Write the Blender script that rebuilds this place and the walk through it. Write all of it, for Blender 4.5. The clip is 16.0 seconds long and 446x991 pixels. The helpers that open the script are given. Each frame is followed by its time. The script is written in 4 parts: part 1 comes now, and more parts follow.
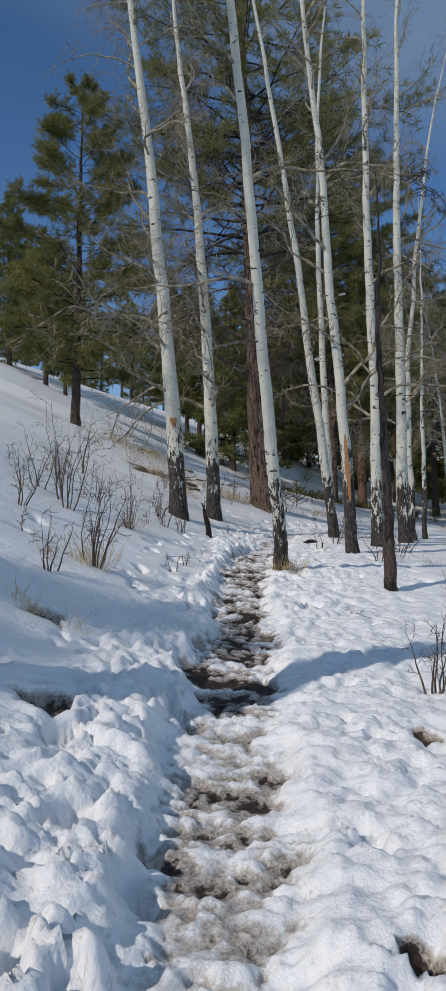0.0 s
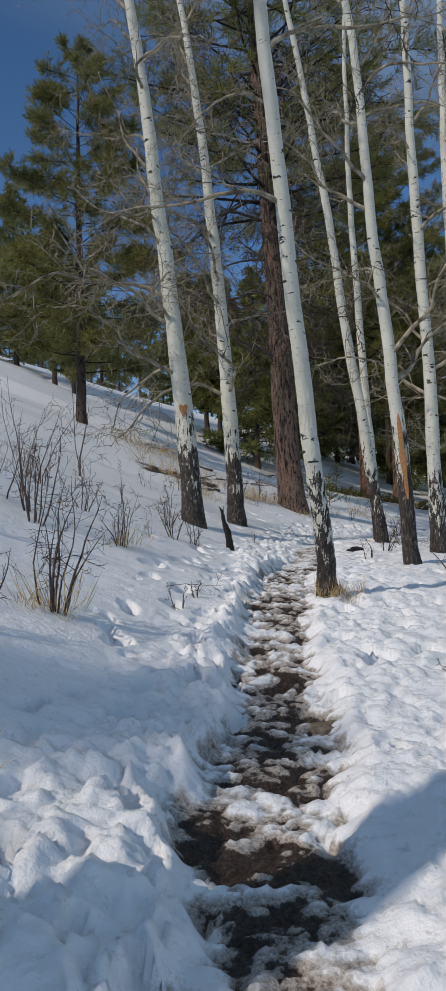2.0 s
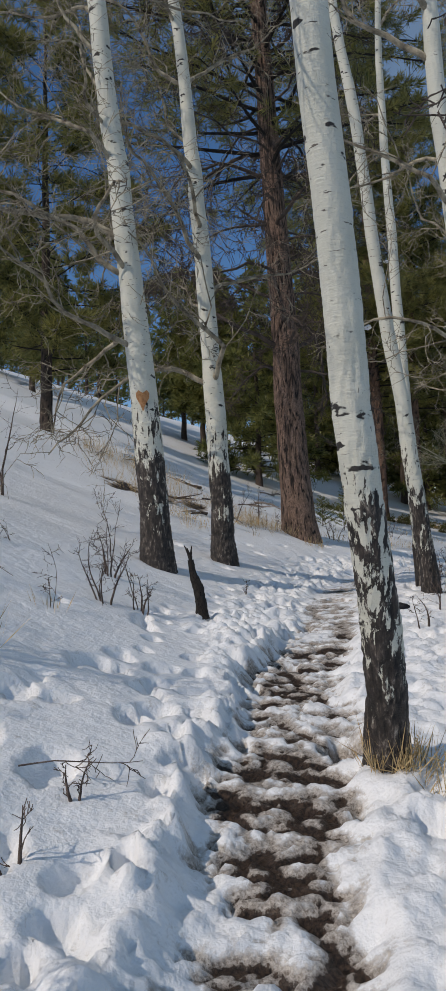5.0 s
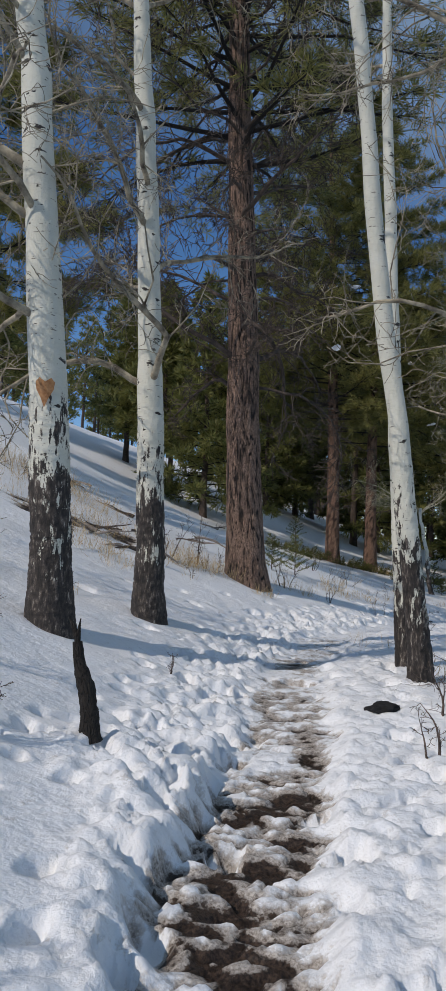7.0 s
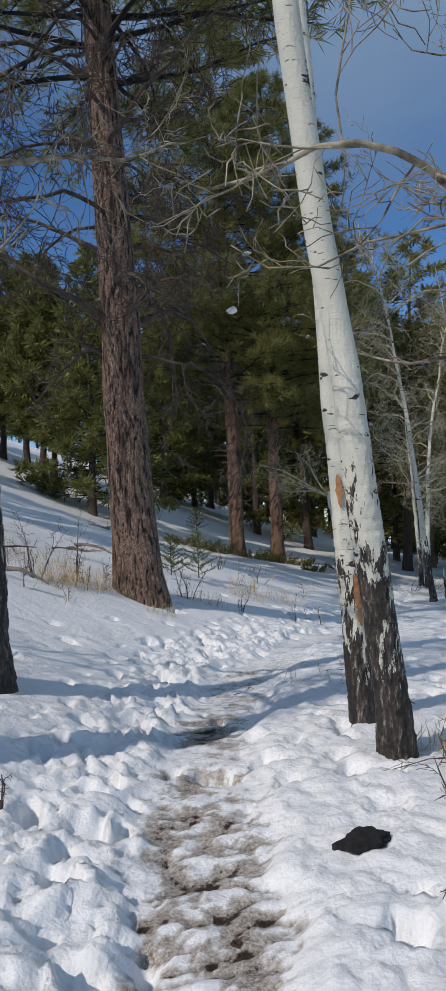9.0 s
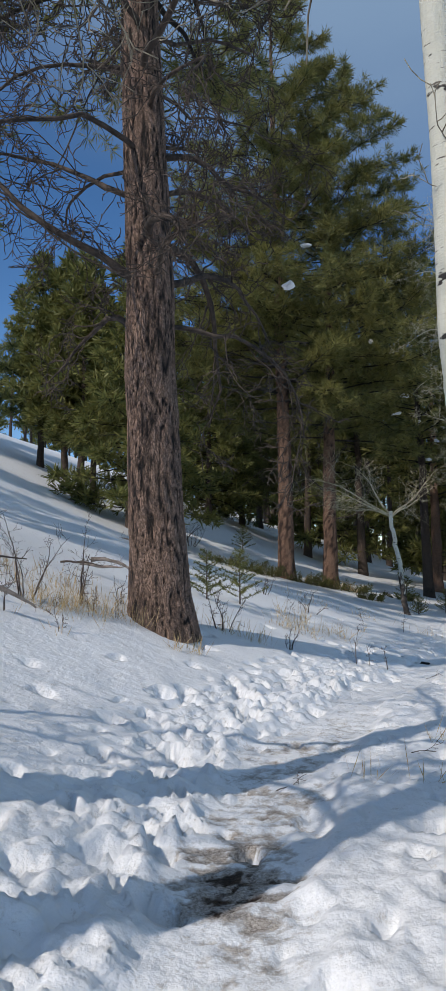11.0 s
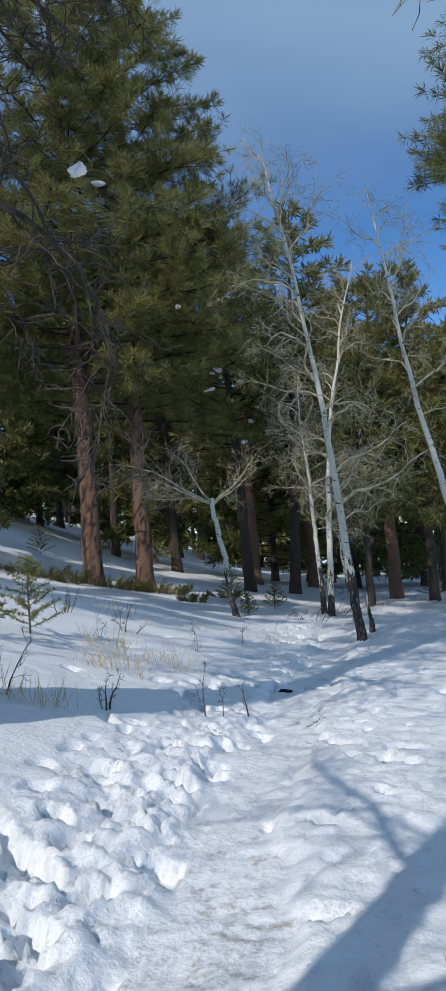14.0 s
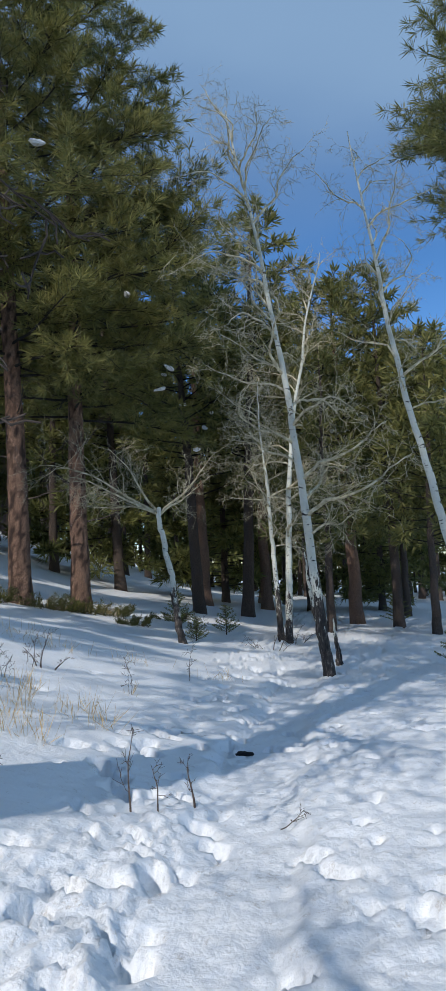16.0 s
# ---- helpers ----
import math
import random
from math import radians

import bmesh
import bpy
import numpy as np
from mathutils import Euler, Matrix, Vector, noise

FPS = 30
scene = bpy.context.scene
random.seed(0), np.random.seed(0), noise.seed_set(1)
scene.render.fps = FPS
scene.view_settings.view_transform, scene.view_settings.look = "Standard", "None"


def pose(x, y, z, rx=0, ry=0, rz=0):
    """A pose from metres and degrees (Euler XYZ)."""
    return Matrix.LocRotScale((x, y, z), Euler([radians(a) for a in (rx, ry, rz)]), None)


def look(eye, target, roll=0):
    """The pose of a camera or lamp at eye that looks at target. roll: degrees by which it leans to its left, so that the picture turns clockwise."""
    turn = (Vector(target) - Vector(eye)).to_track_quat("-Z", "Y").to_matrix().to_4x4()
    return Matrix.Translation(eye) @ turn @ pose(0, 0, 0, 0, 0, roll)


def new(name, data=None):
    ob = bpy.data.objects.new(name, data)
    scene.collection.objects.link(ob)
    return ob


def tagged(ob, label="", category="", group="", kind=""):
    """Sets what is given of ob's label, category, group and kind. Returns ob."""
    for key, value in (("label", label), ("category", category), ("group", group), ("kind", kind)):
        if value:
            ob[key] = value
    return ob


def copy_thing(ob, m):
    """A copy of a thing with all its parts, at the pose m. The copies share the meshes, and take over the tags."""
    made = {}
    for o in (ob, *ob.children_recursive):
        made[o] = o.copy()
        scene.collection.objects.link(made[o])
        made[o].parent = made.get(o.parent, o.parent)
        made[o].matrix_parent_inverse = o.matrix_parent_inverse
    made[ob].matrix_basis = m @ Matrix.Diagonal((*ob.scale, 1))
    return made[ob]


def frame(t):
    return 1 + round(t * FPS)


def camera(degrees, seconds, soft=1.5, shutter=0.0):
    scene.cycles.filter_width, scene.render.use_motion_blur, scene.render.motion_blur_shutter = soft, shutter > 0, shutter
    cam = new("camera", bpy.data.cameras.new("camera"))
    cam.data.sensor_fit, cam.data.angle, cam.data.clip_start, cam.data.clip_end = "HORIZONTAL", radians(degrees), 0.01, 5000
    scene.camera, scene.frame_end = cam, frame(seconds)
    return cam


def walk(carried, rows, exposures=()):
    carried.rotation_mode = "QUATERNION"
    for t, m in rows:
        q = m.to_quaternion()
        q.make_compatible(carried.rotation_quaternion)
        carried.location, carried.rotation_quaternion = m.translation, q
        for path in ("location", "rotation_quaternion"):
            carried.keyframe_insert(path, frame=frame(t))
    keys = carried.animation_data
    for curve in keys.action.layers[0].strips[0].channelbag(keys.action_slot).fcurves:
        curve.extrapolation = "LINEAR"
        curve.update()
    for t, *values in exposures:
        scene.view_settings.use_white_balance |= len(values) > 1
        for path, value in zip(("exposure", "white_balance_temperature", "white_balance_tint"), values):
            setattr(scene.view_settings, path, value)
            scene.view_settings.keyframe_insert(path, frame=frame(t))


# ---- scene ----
cam = camera(32.7, 16.0, 1.0)
PATH = [
    (0, (-0.042, 0.085, 1.417), (-0.036, 2.085, 1.409), 0.4),
    (0.5, (-0.033, 0.73, 1.376), (-0.055, 2.729, 1.37), -0.3),
    (1, (-0.067, 1.475, 1.366), (-0.155, 3.473, 1.361), -0.6),
    (1.5, (-0.066, 2.161, 1.415), (-0.153, 4.159, 1.409), -1.3),
    (2, (0.003, 2.899, 1.435), (-0.058, 4.898, 1.427), -1.6),
    (2.5, (0.021, 3.652, 1.485), (-0.051, 5.651, 1.483), -2.1),
    (3, (0.053, 4.332, 1.467), (-0.016, 6.331, 1.463), -2.2),
    (3.5, (0.014, 5.062, 1.471), (-0.059, 7.06, 1.422), -2.3),
    (4, (0.086, 5.744, 1.504), (0.045, 7.743, 1.45), -2.4),
    (4.2, (0.127, 6.066, 1.484), (0.08, 8.065, 1.448), -2.2),
    (6.3, (0.228, 8.687, 1.688), (0.163, 10.684, 1.771), -0.6),
    (6.5, (0.235, 8.943, 1.686), (0.213, 10.941, 1.775), -0.9),
    (7, (0.255, 9.768, 1.698), (0.329, 11.763, 1.813), 2.4),
    (7.5, (0.221, 10.426, 1.803), (0.366, 12.417, 1.911), -1.2),
    (8, (0.312, 11.111, 1.838), (0.613, 13.086, 1.927), -1.4),
    (8.2, (0.361, 11.392, 1.897), (0.688, 13.364, 1.959), -2.3),
    (10.3, (0.939, 13.807, 1.821), (1.293, 15.769, 1.977), 0.5),
    (10.5, (0.967, 14.056, 1.808), (1.306, 16.021, 1.961), 0.5),
    (11, (1.033, 14.732, 1.817), (1.24, 16.716, 1.967), 0.6),
    (11.5, (1.113, 15.381, 1.869), (1.427, 17.35, 2.022), 0.0),
    (12, (1.201, 15.996, 1.916), (1.623, 17.945, 2.068), -3.4),
    (12.5, (1.269, 16.6, 1.936), (1.8, 18.523, 2.081), -2.8),
    (13, (1.421, 17.18, 1.912), (1.99, 19.091, 2.064), -2.6),
    (13.5, (1.515, 17.792, 1.9), (2.052, 19.712, 2.055), -2.9),
    (14, (1.701, 18.323, 1.886), (2.408, 20.189, 2.016), -3.2),
    (14.5, (1.925, 18.909, 1.906), (2.631, 20.775, 2.049), -1.7),
    (15, (2.13, 19.449, 1.88), (2.829, 21.316, 2.043), -1.2),
    (15.5, (2.38, 19.962, 1.856), (3.16, 21.795, 2.036), -2.1),
    (16, (2.575, 20.509, 1.829), (3.402, 22.321, 2.003), -2.0),
]
walk(cam, [(t, look(eye, target, roll)) for t, eye, target, roll in PATH], ((0.0, -0.12, 7050, 14), (4.0, -0.2, 7300, 14.5), (7.0, -0.08, 6950, 14.5), (10.5, 0.12, 6850, 13.5), (13.0, 0.27, 6500, 11.5), (16.0, 0.34, 6400, 11)))

# ---- world and light ----
SUN_AZ, SUN_EL = math.atan2(-0.81, -0.587), radians(38)   # towards the sun: from behind and from the uphill side
world = bpy.data.worlds.new("sky")
scene.world = world
world.use_nodes = True
wt = world.node_tree
wt.nodes.clear()
w_out, w_bg = wt.nodes.new("ShaderNodeOutputWorld"), wt.nodes.new("ShaderNodeBackground")
w_sky = wt.nodes.new("ShaderNodeTexSky")
w_sky.sky_type, w_sky.sun_disc, w_sky.sun_elevation, w_sky.sun_rotation = "NISHITA", False, SUN_EL, SUN_AZ
w_sky.altitude, w_sky.air_density, w_sky.dust_density, w_sky.ozone_density = 2400, 1.0, 0.2, 3.0
w_bg.inputs["Strength"].default_value = 0.115
w_co, w_map = wt.nodes.new("ShaderNodeTexCoord"), wt.nodes.new("ShaderNodeMapping")
w_map.inputs["Scale"].default_value = (1.3, 1.3, 3.4)
w_map.inputs["Rotation"].default_value = (0.2, 0.35, 0.3)
w_map.inputs["Location"].default_value = (0.3, 0.1, 0.0)
w_no = wt.nodes.new("ShaderNodeTexNoise")
w_no.inputs["Scale"].default_value, w_no.inputs["Detail"].default_value, w_no.inputs["Roughness"].default_value = 1.1, 5, 0.45
w_sep = wt.nodes.new("ShaderNodeSeparateXYZ")
w_sum, w_lift = wt.nodes.new("ShaderNodeMath"), wt.nodes.new("ShaderNodeMath")
w_sum.operation = w_lift.operation = "MULTIPLY_ADD"
w_sum.inputs[1].default_value, w_lift.inputs[1].default_value = 0.2, 0.32
w_ramp = wt.nodes.new("ShaderNodeMapRange")   # thin high cloud, thickest above and to the east
w_ramp.interpolation_type = "SMOOTHSTEP"
for w_key, w_value in (("From Min", 0.60), ("From Max", 0.82), ("To Min", 0.0), ("To Max", 0.9)):
    w_ramp.inputs[w_key].default_value = w_value
w_mix = wt.nodes.new("ShaderNodeMixRGB")
w_mix.inputs["Color2"].default_value = (1.75, 2.75, 4.1, 1)
w_hue = wt.nodes.new("ShaderNodeHueSaturation")
w_hue.inputs["Saturation"].default_value = 1.2
for a, b in ((w_co.outputs["Generated"], w_map.inputs["Vector"]), (w_map.outputs["Vector"], w_no.inputs["Vector"]),
             (w_co.outputs["Generated"], w_sep.inputs[0]), (w_sep.outputs["X"], w_sum.inputs[0]), (w_sep.outputs["Z"], w_sum.inputs[2]),
             (w_no.outputs["Fac"], w_lift.inputs[0]), (w_sum.outputs[0], w_lift.inputs[2]), (w_lift.outputs[0], w_ramp.inputs["Value"]), (w_ramp.outputs["Result"], w_mix.inputs["Fac"]),
             (w_sky.outputs["Color"], w_hue.inputs["Color"]), (w_hue.outputs["Color"], w_mix.inputs["Color1"]), (w_mix.outputs["Color"], w_bg.inputs["Color"]),
             (w_bg.outputs["Background"], w_out.inputs["Surface"])):
    wt.links.new(a, b)
sun = new("sun", bpy.data.lights.new("sun", "SUN"))
sun.data.energy, sun.data.angle, sun.data.color = 2.45, radians(0.53), (1.0, 0.95, 0.88)
sun.matrix_world = look((-30, -20, 40), (-30 + 0.81, -20 + 0.587, 40 - math.tan(SUN_EL)))

# ---- materials ----
def material(name):
    m = bpy.data.materials.new(name)
    m.use_nodes = True
    return m, m.node_tree, m.node_tree.nodes["Principled BSDF"]


def node(nt, kind, **values):
    n = nt.nodes.new(kind)
    for key, v in values.items():
        n.inputs[key.replace("_", " ")].default_value = v
    return n


def coords(nt, which="Object", scale=(1, 1, 1)):
    c, m = node(nt, "ShaderNodeTexCoord"), node(nt, "ShaderNodeMapping", Scale=scale)
    nt.links.new(c.outputs[which], m.inputs["Vector"])
    return m.outputs["Vector"]


def noise_node(nt, vec, scale, detail=4, rough=0.55):
    n = node(nt, "ShaderNodeTexNoise", Scale=scale, Detail=detail, Roughness=rough)
    nt.links.new(vec, n.inputs["Vector"])
    return n.outputs["Fac"]


def ramp(nt, fac, stops):
    r = node(nt, "ShaderNodeValToRGB")
    els = r.color_ramp.elements
    while len(els) < len(stops):
        els.new(0.5)
    for e, (p, c) in zip(els, stops):
        e.position, e.color = p, (*c, 1) if len(c) == 3 else c
    nt.links.new(fac, r.inputs["Fac"])
    return r.outputs["Color"]


def mix(nt, fac, a, b, how="MIX"):
    m = node(nt, "ShaderNodeMixRGB")
    m.blend_type = how
    for s, v in zip(("Fac", "Color1", "Color2"), (fac, a, b)):
        if hasattr(v, "is_linked"):
            nt.links.new(v, m.inputs[s])
        else:
            m.inputs[s].default_value = v if s == "Fac" else (*v, 1)
    return m.outputs["Color"]


def calc(nt, op, a, b):
    m = node(nt, "ShaderNodeMath")
    m.operation = op
    for i, v in enumerate((a, b)):
        if hasattr(v, "is_linked"):
            nt.links.new(v, m.inputs[i])
        else:
            m.inputs[i].default_value = v
    return m.outputs[0]


def bump(nt, bsdf, fac, strength, distance):
    b = node(nt, "ShaderNodeBump", Strength=strength, Distance=distance)
    nt.links.new(fac, b.inputs["Height"])
    nt.links.new(b.outputs["Normal"], bsdf.inputs["Normal"])


W, K = (1, 1, 1), (0, 0, 0)


def snow_material():
    m, nt, b = material("old_snow_and_mud")
    v = coords(nt)
    a = node(nt, "ShaderNodeAttribute")
    a.attribute_name = "mud"
    fine, mid, big = noise_node(nt, v, 60, 5, 0.7), noise_node(nt, v, 11, 6, 0.65), noise_node(nt, v, 1.2, 3)
    snow = mix(nt, big, (0.80, 0.83, 0.86), (0.87, 0.88, 0.89))
    grit = ramp(nt, noise_node(nt, v, 38, 4, 0.8), ((0.70, K), (0.78, (0.6, 0.6, 0.6))))
    snow = mix(nt, grit, snow, (0.72, 0.72, 0.72))
    soil = mix(nt, ramp(nt, fine, ((0.4, K), (0.68, W))), (0.012, 0.008, 0.006), (0.085, 0.055, 0.038))
    slush = mix(nt, ramp(nt, fine, ((0.35, K), (0.65, W))), (0.13, 0.10, 0.08), (0.60, 0.56, 0.51))
    level = calc(nt, "ADD", a.outputs["Fac"], calc(nt, "MULTIPLY", calc(nt, "SUBTRACT", calc(nt, "ADD", mid, calc(nt, "MULTIPLY", fine, 0.6)), 0.8), 0.9))
    stain = ramp(nt, level, ((0.10, K), (0.32, W)))
    wet = ramp(nt, level, ((0.50, K), (0.58, W)))
    col = mix(nt, wet, mix(nt, stain, snow, slush), soil)
    nt.links.new(col, b.inputs["Base Color"])
    nt.links.new(mix(nt, wet, (0.62, 0.62, 0.62), (0.38, 0.38, 0.38)), b.inputs["Roughness"])
    b.inputs["Specular IOR Level"].default_value = 0.3
    lump = noise_node(nt, v, 27, 2, 0.5)
    bump(nt, b, calc(nt, "ADD", calc(nt, "MULTIPLY", lump, 0.3), calc(nt, "ADD", calc(nt, "MULTIPLY", fine, 0.09), mid)), 0.55, 0.036)
    return m


def aspen_material():
    m, nt, b = material("aspen_bark")
    info = node(nt, "ShaderNodeObjectInfo")
    v, flat = coords(nt), coords(nt, scale=(1, 1, 5.5))
    base = mix(nt, noise_node(nt, v, 3.5, 4), (0.46, 0.47, 0.40), (0.70, 0.70, 0.62))
    base = mix(nt, ramp(nt, noise_node(nt, coords(nt, scale=(1, 1, 9)), 16, 4, 0.7), ((0.55, K), (0.75, (0.35, 0.35, 0.35)))), base, (0.25, 0.24, 0.2))
    lines = ramp(nt, noise_node(nt, flat, 8, 3, 0.6), ((0.655, K), (0.69, W)))
    eyes = ramp(nt, noise_node(nt, coords(nt, scale=(1, 1, 2.2)), 5.5, 3, 0.6), ((0.635, K), (0.665, W)))
    col = mix(nt, lines, base, (0.12, 0.105, 0.09))
    col = mix(nt, eyes, col, (0.03, 0.027, 0.025))
    sep = node(nt, "ShaderNodeSeparateXYZ")
    nt.links.new(v, sep.inputs[0])
    tall = coords(nt, scale=(3.0, 3.0, 0.7))
    rough = noise_node(nt, tall, 7, 5, 0.7)
    low = calc(nt, "ADD", calc(nt, "MULTIPLY", sep.outputs["Z"], -0.62), calc(nt, "ADD", calc(nt, "MULTIPLY", rough, 2.6), calc(nt, "SUBTRACT", calc(nt, "MULTIPLY", noise_node(nt, coords(nt, scale=(1, 1, .8)), 2.2, 2), 1.6), calc(nt, "ADD", calc(nt, "MULTIPLY", info.outputs["Random"], 0.5), 0.72))))
    dark = ramp(nt, low, ((0.25, K), (0.34, W)))
    crack = node(nt, "ShaderNodeAttribute")
    crack.attribute_name = "plate"
    mottle = noise_node(nt, coords(nt, scale=(3.4, 3.4, 0.8)), 14, 5, 0.75)
    worn = calc(nt, "ADD", calc(nt, "MULTIPLY", crack.outputs["Fac"], 0.22), mottle)
    furrow = ramp(nt, worn, ((0.50, (0.010, 0.009, 0.008)), (0.70, (0.042, 0.034, 0.03)), (0.79, (0.12, 0.10, 0.085)), (0.88, (0.32, 0.30, 0.26))))
    col = mix(nt, dark, col, furrow)
    nt.links.new(col, b.inputs["Base Color"])
    b.inputs["Roughness"].default_value = 0.75
    bump(nt, b, calc(nt, "ADD", calc(nt, "MULTIPLY", rough, 1.0), calc(nt, "MULTIPLY", noise_node(nt, flat, 22, 4), 0.35)), 0.6, 0.02)
    return m


def bark_material(name, dark, light, warm, scale=1.0):
    m, nt, b = material(name)
    v = coords(nt, scale=(1, 1, 0.36))
    vor = node(nt, "ShaderNodeTexVoronoi", Scale=27 * scale)
    vor.feature = "DISTANCE_TO_EDGE"
    warp = node(nt, "ShaderNodeVectorMath")
    warp.operation = "ADD"
    wn = node(nt, "ShaderNodeTexNoise", Scale=9 * scale, Detail=5)
    nt.links.new(v, wn.inputs["Vector"])
    sc = node(nt, "ShaderNodeVectorMath")
    sc.operation = "SCALE"
    sc.inputs["Scale"].default_value = 0.26 / scale
    nt.links.new(wn.outputs["Color"], sc.inputs[0])
    nt.links.new(v, warp.inputs[0])
    nt.links.new(sc.outputs[0], warp.inputs[1])
    nt.links.new(warp.outputs[0], vor.inputs["Vector"])
    a = node(nt, "ShaderNodeAttribute")
    a.attribute_name = "plate"
    plate = ramp(nt, a.outputs["Fac"], ((0.16, K), (0.75, W)))
    flake = ramp(nt, vor.outputs["Distance"], ((0.0, K), (0.16, W)))
    body = mix(nt, noise_node(nt, v, 4 * scale, 4), light, warm)
    body = mix(nt, ramp(nt, noise_node(nt, coords(nt), 45, 4, 0.7), ((0.45, K), (0.70, (0.55, 0.55, 0.55)))), body, dark)
    body = mix(nt, calc(nt, "SUBTRACT", 0.45, calc(nt, "MULTIPLY", flake, 0.45)), body, dark)
    nt.links.new(mix(nt, plate, dark, body), b.inputs["Base Color"])
    b.inputs["Roughness"].default_value = 0.9
    h = calc(nt, "ADD", flake, calc(nt, "MULTIPLY", noise_node(nt, coords(nt), 40, 4, 0.7), 0.6))
    bump(nt, b, h, 0.9, 0.03)
    return m


def needle_material(name, a, c, yellow=0.25):
    m, nt, b = material(name)
    g, info = node(nt, "ShaderNodeNewGeometry"), node(nt, "ShaderNodeObjectInfo")
    col = mix(nt, g.outputs["Random Per Island"], a, c)
    n = ramp(nt, noise_node(nt, coords(nt), 0.9, 3), ((0.45, K), (0.65, (yellow, yellow, yellow))))
    col = mix(nt, n, col, (0.20, 0.19, 0.045))
    col = mix(nt, calc(nt, "MULTIPLY", info.outputs["Random"], 0.35), col, (0.05, 0.075, 0.035))
    nt.links.new(col, b.inputs["Base Color"])
    b.inputs["Roughness"].default_value = 0.5
    b.inputs["Specular IOR Level"].default_value = 0.3
    through_light, blend = node(nt, "ShaderNodeBsdfTranslucent"), node(nt, "ShaderNodeMixShader", Fac=0.4)
    nt.links.new(col, through_light.inputs["Color"])
    nt.links.new(b.outputs[0], blend.inputs[1])
    nt.links.new(through_light.outputs[0], blend.inputs[2])
    nt.links.new(blend.outputs[0], nt.nodes["Material Output"].inputs["Surface"])
    return m


def wood_material(name, a, c, scale=9, rough=0.85):
    m, nt, b = material(name)
    v = coords(nt)
    nt.links.new(mix(nt, ramp(nt, noise_node(nt, v, scale, 5, 0.65), ((0.35, K), (0.65, W))), a, c), b.inputs["Base Color"])
    b.inputs["Roughness"].default_value = rough
    bump(nt, b, noise_node(nt, v, scale * 5, 4), 0.5, 0.01)
    return m


SNOW = snow_material()
ASPEN = aspen_material()
ASPEN_LIMB = wood_material("aspen_limb_bark", (0.065, 0.05, 0.036), (0.42, 0.37, 0.27), 7)
# limb bark of the further aspens, sunlight painted in as a paler, yellower colour
SUNLIT_LIMB = wood_material("sunlit_limb_bark", (0.26, 0.22, 0.13), (0.66, 0.60, 0.42), 7)
PINE_BARK = bark_material("pine_bark", (0.016, 0.011, 0.009), (0.30, 0.22, 0.175), (0.37, 0.225, 0.16))
RED_BARK = bark_material("red_pine_bark", (0.05, 0.028, 0.02), (0.30, 0.185, 0.13), (0.36, 0.21, 0.14), 0.8)
DARK_BARK = bark_material("dark_bark", (0.02, 0.016, 0.013), (0.11, 0.085, 0.068), (0.16, 0.11, 0.085), 0.9)
DEAD_LIMB = wood_material("dead_limb", (0.022, 0.017, 0.014), (0.10, 0.075, 0.06), 8)
GREY_DEAD = wood_material("grey_dead_limb", (0.12, 0.10, 0.085), (0.36, 0.31, 0.27), 12)
NEEDLES = needle_material("pine_needles", (0.115, 0.13, 0.043), (0.37, 0.335, 0.11), 0.55)
FIR = needle_material("fir_needles", (0.105, 0.13, 0.043), (0.32, 0.31, 0.10), 0.45)
JUNIPER = needle_material("juniper_green", (0.05, 0.07, 0.02), (0.14, 0.13, 0.04), 0.6)
STEM = wood_material("shrub_stem", (0.035, 0.025, 0.021), (0.15, 0.11, 0.09), 20)
STRAW = wood_material("dry_grass", (0.33, 0.23, 0.11), (0.60, 0.46, 0.25), 12)
STONE = wood_material("dark_stone", (0.09, 0.068, 0.045), (0.30, 0.24, 0.17), 18)
CLOTH = wood_material("black_cloth", (0.006, 0.006, 0.007), (0.018, 0.018, 0.02), 30, 1.0)
SNOWCAP = wood_material("snow_lump", (0.80, 0.83, 0.86), (0.87, 0.88, 0.89), 5, 0.6)
HEART = wood_material("bare_inner_wood", (0.30, 0.13, 0.05), (0.45, 0.24, 0.11), 30)
SOIL = wood_material("bare_soil", (0.03, 0.02, 0.014), (0.11, 0.075, 0.05), 25)


# ---- the lie of the land ----
def trail_x(y):
    return np.interp(y, [-60, 0, 5, 9, 12, 15, 18, 20.5, 23, 26, 29, 32, 36, 42, 60, 400], [.02, .02, .03, .2, .42, .85, 1.45, 2.2, 3.5, 5.25, 7.2, 9.1, 11.2, 15.5, 27, 200])


def trail_z(y):
    return np.interp(y, [-60, 0, 5, 7.5, 9, 11, 15, 18, 20.5, 23, 26, 29, 33, 40, 60, 400], [-.6, -.07, -.03, .03, .13, .33, .33, .4, .34, .28, .17, -.02, -.2, -.3, -.8, -6])


def beside(x, y):
    """Metres to the uphill side of the trail."""
    return (trail_x(y) - x) / np.sqrt(1 + (trail_x(y + .5) - trail_x(y - .5)) ** 2)


def height(x, y):
    """The smooth lie of the snow: the trail, the slope above it and the gentle fall below it."""
    x, y = np.asarray(x, float), np.asarray(y, float)
    u = beside(x, y)
    k = np.interp(y, [0, 8, 12, 17, 24, 29, 36, 43, 60, 120], [.62, .65, .61, .45, .53, .4, .27, .19, .15, .1])
    m = np.interp(y, [27, 37, 54, 60, 120], [0, .37, .32, .27, .1])
    up = np.maximum(u, 0)
    rise = k * up ** 2 / (up + 1.8) + m * np.logaddexp(0, (up - 9) / 1.5) * 1.5
    rise = 22 * np.tanh(rise / 22)
    return trail_z(y) + rise - 3 * np.tanh(.05 * np.maximum(-u - 1, 0) / 3)


